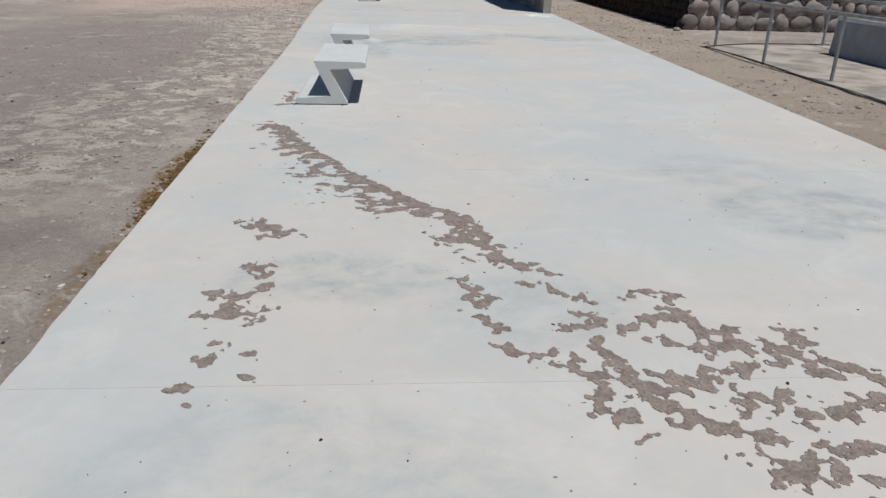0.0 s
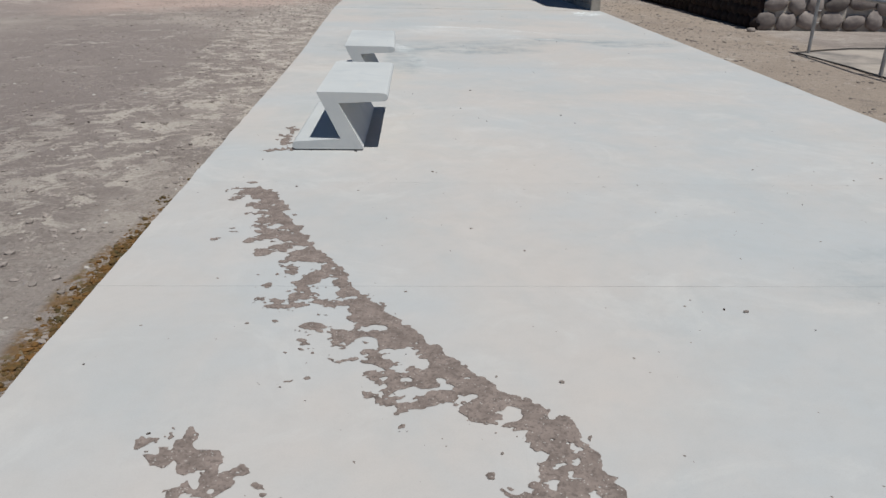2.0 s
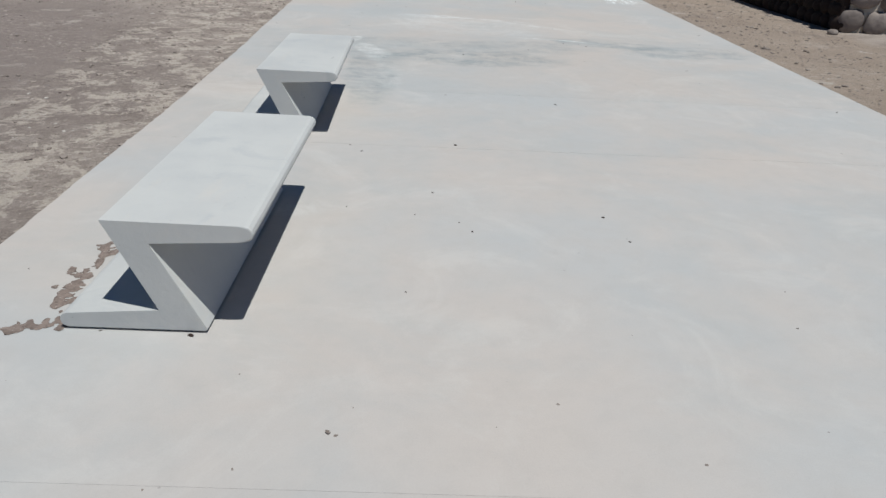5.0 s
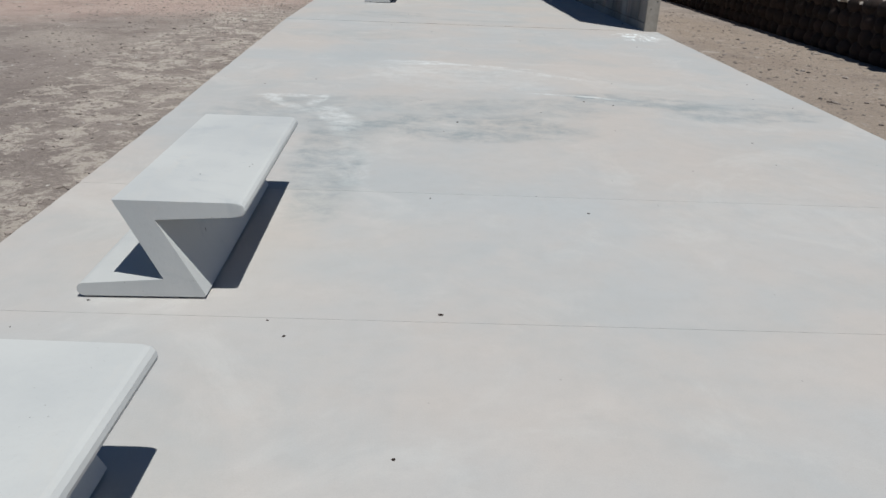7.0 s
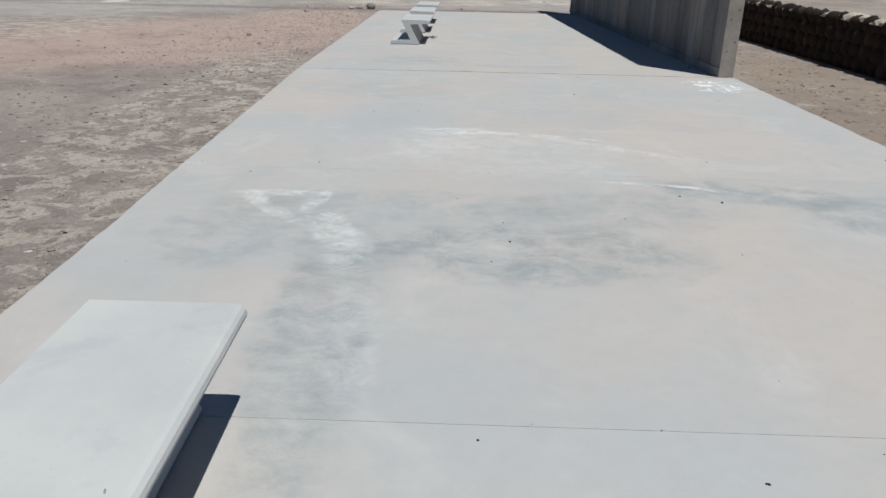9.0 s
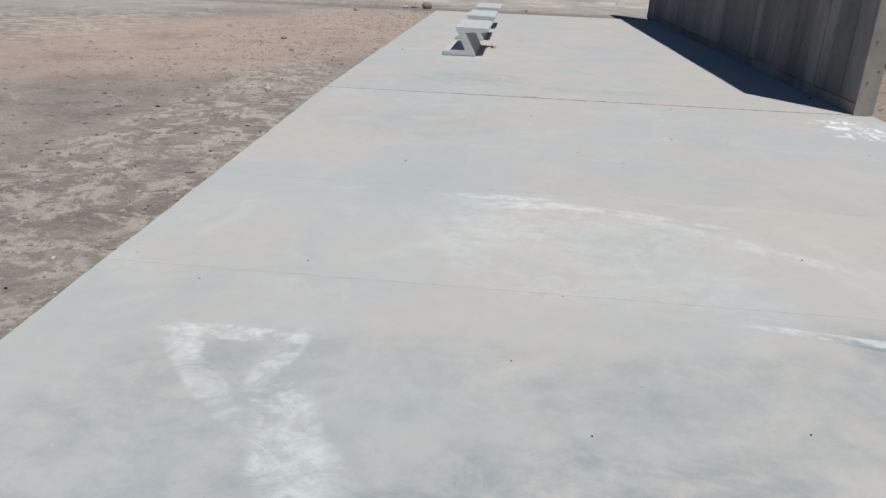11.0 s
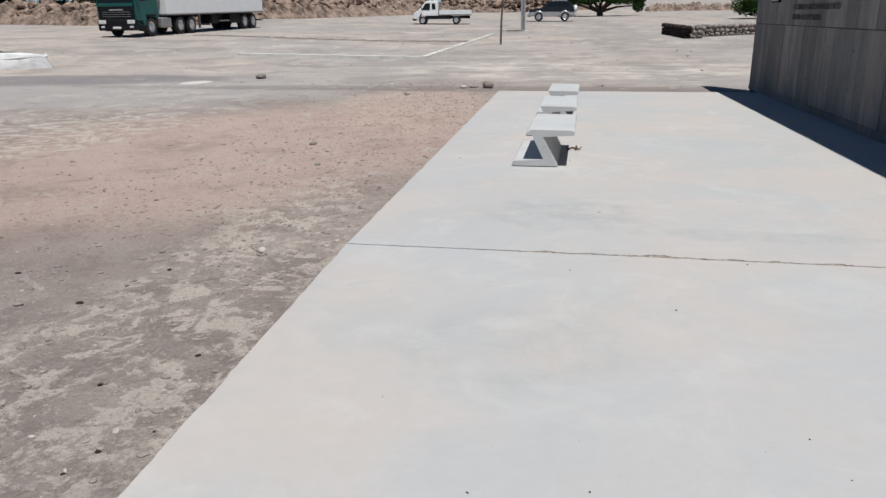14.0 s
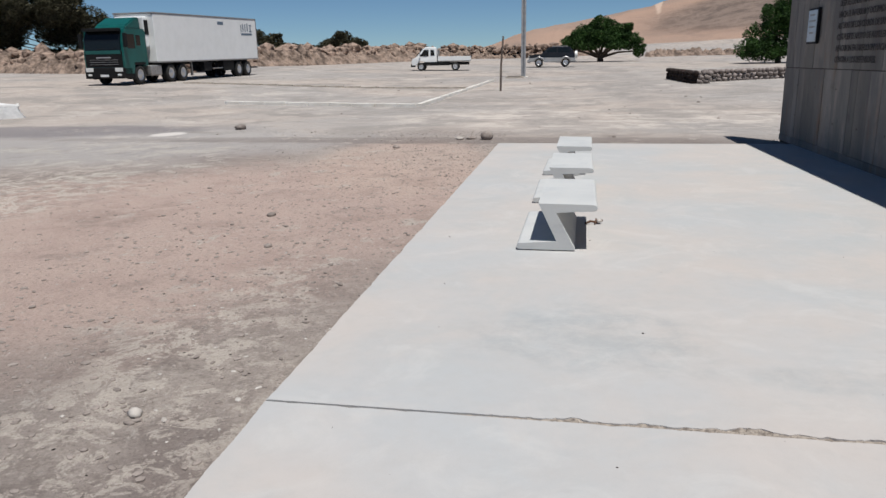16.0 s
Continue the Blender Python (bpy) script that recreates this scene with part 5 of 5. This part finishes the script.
build_bank([(-62, 80), (-48, 78), (-38, 76.5), (-30, 76)], 1.9, 3.2, 3, "long bank of crusted reddish brown spoil earth")
build_bank([(-36, 92), (-31, 96), (-27, 104), (-21, 118)], 1.7, 3.0, 5, "lumpy bank of brown spoil earth")
build_bank([(-24, 126), (-14, 134), (-6, 140), (0, 142)], 1.5, 4.0, 8, "low far ridge of brown spoil earth")
build_bank([(9, 128), (16, 132), (26, 130), (40, 128)], 0.8, 4.0, 11, "low far ridge of stony earth")


def build_low_wall():
    t = thing("low_stone_wall", pose(6.5, 59.0, ground_z(6.5, 60) - 0.05), "low dry wall of dark and pale field stones", "stone wall")
    shapes = [lump_mesh("wall_stone", 20 + s, 0.3, 1) for s in range(4)]
    for me in shapes:
        me.materials.append(STONE)
    darks = [lump_mesh("wall_stone", 30 + s, 0.3, 1) for s in range(3)]
    for me in darks:
        me.materials.append(DARKSHADE_ROCK)
    rng = random.Random(8)
    for (ax, ay), (bx, by), kinds in (((-0.85, 5.3), (0.0, 0.0), darks), ((0.0, 0.0), (0.55, 0.2), shapes), ((0.5, 1.5), (7.5, 5.5), shapes)):
        length = math.hypot(bx - ax, by - ay)
        for row in range(3):
            s = 0.1 * (row % 2)
            while s < length:
                w = rng.uniform(0.14, 0.24)
                s += w
                k = s / length
                o = new("wall_stone", rng.choice(kinds))
                o.parent = t
                x, y = ax + (bx - ax) * k, ay + (by - ay) * k
                o.matrix_local = pose(x, y, 0.12 + row * 0.22 + 0.02 * y, rng.uniform(-20, 20), rng.uniform(-20, 20), rng.uniform(0, 180)) @ Matrix.Diagonal((w * 1.1, w * 0.95, 0.15, 1))
                s += w * 0.75


build_low_wall()


def build_kerbs():
    t = tagged(new("kerb"), "pale kerb stones set flush round the parking place", "kerb", kind="structure")
    rng = random.Random(2)
    for (ax, ay), (bx, by) in (((-13.9, 46.9), (-5.43, 45.55)), ((-5.35, 45.7), (-4.75, 64.5)), ((-22, 58.0), (-5.0, 57.4))):
        length = math.hypot(bx - ax, by - ay)
        turn = math.degrees(math.atan2(by - ay, bx - ax))
        s = 0.0
        while s < length - 0.3:
            e = min(s + 0.98, length)
            k = (s + e) / 2 / length
            x, y = ax + (bx - ax) * k, ay + (by - ay) * k
            bm = bmesh.new()
            box(bm, -(e - s) / 2 + 0.012, (e - s) / 2 - 0.012, -0.09, 0.09, -0.2, 0.13, 0.012)
            o = part("kerb_stone", bm, KERB if ax > -20 else MORTAR, t)
            o.matrix_local = pose(x, y, ground_z(x, y) - (0.045 if ax < -20 else 0), rng.uniform(-1, 1), rng.uniform(-1.5, 1.5), turn + rng.uniform(-1.5, 1.5))
            s = e


build_kerbs()

bm = bmesh.new()
r = random.Random(4)
box(bm, -1.6, 1.6, -0.45, 0.45, -0.1, 0.55, 0.06, (0.08, 0.06))
bmesh.ops.subdivide_edges(bm, edges=bm.edges[:], cuts=3)
for v in bm.verts:
    v.co += Vector((noise.noise(v.co * 2.2), noise.noise(v.co * 2.2 + Vector((5, 5, 5))), noise.noise(v.co * 2.6 + Vector((9, 1, 1))))) * 0.22 + Vector((noise.noise(v.co * 6), noise.noise(v.co * 6 + Vector((2, 2, 2))), noise.noise(v.co * 6 + Vector((4, 4, 4))))) * 0.12
o = part("whitewashed_boulder", bm, WHITEW, None, "", True)
o.matrix_world = pose(-19.5, 39.5, -0.05, 0, 0, 50)
tagged(o, "long low whitewashed boulder on bare dirt", "boulder")

t = thing("power_pole", pose(-3.35, 70.0, ground_z(-3.3, 70)), "tall square grey concrete power pole", "pole")
bm = bmesh.new()
prism(bm, [(-0.15, -0.13), (-0.05, -0.13), (-0.05, -0.05), (0.05, -0.05), (0.05, -0.13), (0.15, -0.13), (0.15, 0.13), (-0.15, 0.13)], 0, 8.5, "z")
part("shaft", bm, GREYB, t)
bpart("foot", t, KERB, (-0.3, 0.3, -0.3, 0.3, -0.1, 0.06))
bpart("cross_arm", t, STEEL, (-0.9, 0.9, -0.18, -0.13, 8.0, 8.1))

bm = bmesh.new()
tube(bm, [(0, 0, -0.1), (0.03, 0, 1.3), (0.13, 0, 2.62)], 0.055, 8, 0.045)
o = part("wooden_stake", bm, WOOD)
o.matrix_world = pose(-3.29, 55.2, ground_z(-3.3, 55.2))
tagged(o, "thin leaning weathered wooden stake", "stake")

t = thing("drain_cover", pose(-3.85, 69.2, ground_z(-3.8, 69.2)), "low dark drain box beside the pole", "drain box")
bpart("body", t, MORTAR, (-0.6, 0.6, -0.3, 0.3, -0.05, 0.1))
bpart("grating", t, PLASTIC, (-0.5, 0.5, -0.24, 0.24, 0.101, 0.14))


# ---- stones and small litter ----
def put_stone(x, y, size, material, label, seed, on=None):
    bm = bmesh.new()
    lump(bm, (0, 0, size[2] * 0.75), size, seed, 0.3, 2)
    o = part("stone", bm, material, None, "", True)
    o.matrix_world = pose(x, y, ground_z(x, y) - 0.01 if on is None else on, 0, 0, seed * 40)
    tagged(o, label, "stone")


put_stone(-1.27, 34.0, (0.13, 0.13, 0.12), PEBBLE, "round brownish grey stone at the slab's far corner", 3)
put_stone(-1.62, 34.05, (0.12, 0.10, 0.045), PEBBLE, "flat brownish stone beside the round grey one", 5)
put_stone(-1.86, 33.9, (0.1, 0.08, 0.05), PALEPEB, "small pale stone by the slab corner", 6)
put_stone(-8.29, 36.5, (0.2, 0.14, 0.09), PEBBLE, "lone brownish grey stone on grey dirt", 7)
put_stone(-1.33, 20.68, (0.042, 0.034, 0.028), PALEPEB, "pale fist-sized stone near the slab", 8)
put_stone(-2.07, 19.52, (0.025, 0.02, 0.014), DARKSHADE_ROCK, "small dark stone on the dirt", 9)
put_stone(-1.82, 21.05, (0.025, 0.02, 0.014), PEBBLE, "small dark stone near the pale one", 10)
put_stone(-2.68, 25.5, (0.06, 0.045, 0.03), PEBBLE, "small brown stone on reddish dirt", 11)
put_stone(-2.11, 24.1, (0.05, 0.04, 0.025), PEBBLE, "small flat brown stone on reddish dirt", 12)
put_stone(-2.9, 32.3, (0.08, 0.06, 0.045), PEBBLE, "small stone on the reddish dirt", 13)
put_stone(7.35, 17.45, (0.09, 0.07, 0.05), PEBBLE, "pale stone fallen from the wall corner", 14)

t = thing("metal_scrap", pose(0.96, 25.2, 0.0, 0, 0, 20), "small rusty twisted metal scrap on the slab", "litter")
bm = bmesh.new()
tube(bm, [(-0.09, 0, 0.015), (-0.03, 0.02, 0.03), (0.04, 0.0, 0.02), (0.1, 0.03, 0.03)], 0.012, 6)
tube(bm, [(0.0, -0.03, 0.01), (0.03, 0.02, 0.05), (0.07, 0.03, 0.02)], 0.009, 6)
part("rod", bm, RUST, t)
bpart("flap", t, PALEPEB, (0.03, 0.08, -0.02, 0.02, 0.02, 0.045), bevel=0.006)


def scatter(name, label, material, count, region, size, seed, base, flat=0.6):
    """Many small stones joined in one mesh; region(rng) gives a place or None."""
    rng = random.Random(seed)
    bm = bmesh.new()
    bmesh.ops.create_icosphere(bm, subdivisions=1, radius=1)
    co = [v.co.copy() for v in bm.verts]
    fs = [tuple(v.index for v in f.verts) for f in bm.faces]
    bm.free()
    verts, faces = [], []
    for _ in range(int(count * 1.7)):
        p = region(rng)
        if p is None:
            continue
        s = size * math.exp(min(rng.gauss(0, 0.5), 1.1))
        a, sx, sy, sz = rng.uniform(0, 6.28), rng.uniform(0.7, 1.5), rng.uniform(0.6, 1.1), rng.uniform(0.5, 0.9) * flat
        z = base(p)
        i = len(verts)
        ca, sa = math.cos(a), math.sin(a)
        for c in co:
            k = 1 + rng.uniform(-0.18, 0.18)
            x, y = c.x * sx * s * k, c.y * sy * s * k
            verts.append((p[0] + x * ca - y * sa, p[1] + x * sa + y * ca, z + (c.z * k + 0.7) * s * sz))
        faces.extend(tuple(i + v for v in f) for f in fs)
    me = bpy.data.meshes.new(name)
    me.from_pydata(verts, [], faces)
    tagged(link(name, me, material), label, "gravel", kind="stuff")


def dirt_left(rng):
    y = rng.uniform(0, 36)
    d = abs(rng.gauss(0, 1)) * 2.4 + 0.03
    return (edge_left(min(y, 32.7)) - d, y)


def dirt_right(rng):
    y = rng.uniform(5, 25)
    x = rng.uniform(RIGHT + 0.03, 7.3)
    return (x, y)


def on_slab(rng):
    y = 3 + rng.random() ** 1.4 * 22
    return (rng.uniform(edge_left(y) + 0.05, RIGHT - 0.1), y)


def slab_near(rng):
    y = rng.uniform(2.2, 8.5)
    return (rng.uniform(0.0, 5.0), y)


def terrace_edge(rng):
    return (RX + 0.12 + abs(rng.gauss(0, 0.12)), rng.uniform(RY, 30.8)) if rng.random() < 0.6 else (rng.uniform(RX, 14), RY + 0.1 + abs(rng.gauss(0, 0.1)))


def damp_edge(rng):
    y = rng.gauss(6.4, 0.6)
    return (edge_left(y) - 0.012 - abs(rng.gauss(0, 0.055)), y)


def far_dirt(rng):
    return (rng.uniform(-22, 12), rng.uniform(33, 75))


def bank_clods(rng):
    a, b = rng.choice((((-62, 80), (-30, 76)), ((-36, 92), (-27, 104)), ((-27, 104), (-21, 118)), ((-24, 126), (0, 142))))
    t, u = rng.random(), rng.uniform(-1, 0.6)
    return (a[0] + (b[0] - a[0]) * t, a[1] + (b[1] - a[1]) * t + u * 2.6, 1 - u * u)


dirt = lambda p: ground_z(*p) - 0.004
scatter("gravel", "small grey-brown gravel on the dirt", mat_two("gravel_stone", (0.30, 0.255, 0.225), (0.19, 0.16, 0.14), 7), 17000, dirt_left, 0.0085, 1, dirt)
scatter("gravel", "pale gravel chips on the dirt", PALEPEB, 1100, dirt_left, 0.0075, 2, dirt)
scatter("gravel", "dark little stones on the dirt", DARKSHADE_ROCK, 700, dirt_left, 0.0065, 3, dirt)
scatter("gravel", "brown stones between the slab and the rock wall", PEBBLE, 2200, dirt_right, 0.009, 4, dirt)
scatter("gravel", "dark clods beside the walkway", PEBBLE, 130, dirt_right, 0.015, 5, dirt)
scatter("dry_moss", "tiny rusty tufts of dry moss hugging the slab edge", mat_two("rusty_dry_moss", (0.15, 0.075, 0.022), (0.06, 0.045, 0.018), 14), 1100, damp_edge, 0.0065, 10, dirt, 0.9)
scatter("grit", "dark grit lying on the walkway", DARKSHADE_ROCK, 110, on_slab, 0.0045, 6, lambda p: -0.001)
scatter("grit", "fine grit round the worn patches", PEBBLE, 220, slab_near, 0.0035, 7, lambda p: -0.001)
scatter("rubble", "pale rubble along the top of the rock wall", MORTAR, 700, terrace_edge, 0.05, 8, lambda p: RTOP - 0.06)
scatter("gravel", "scattered stones on the far parking ground", PEBBLE, 260, far_dirt, 0.02, 9, dirt)
scatter("spoil_clod", "rough reddish brown clods heaped on the spoil banks", mat_two("spoil_clod_earth", (0.36, 0.26, 0.20), (0.09, 0.065, 0.05), 1.5, bump=0.1, bscale=3), 900, bank_clods, 0.33, 11, lambda p: ground_z(p[0], p[1]) + 1.35 * p[2], 0.85)
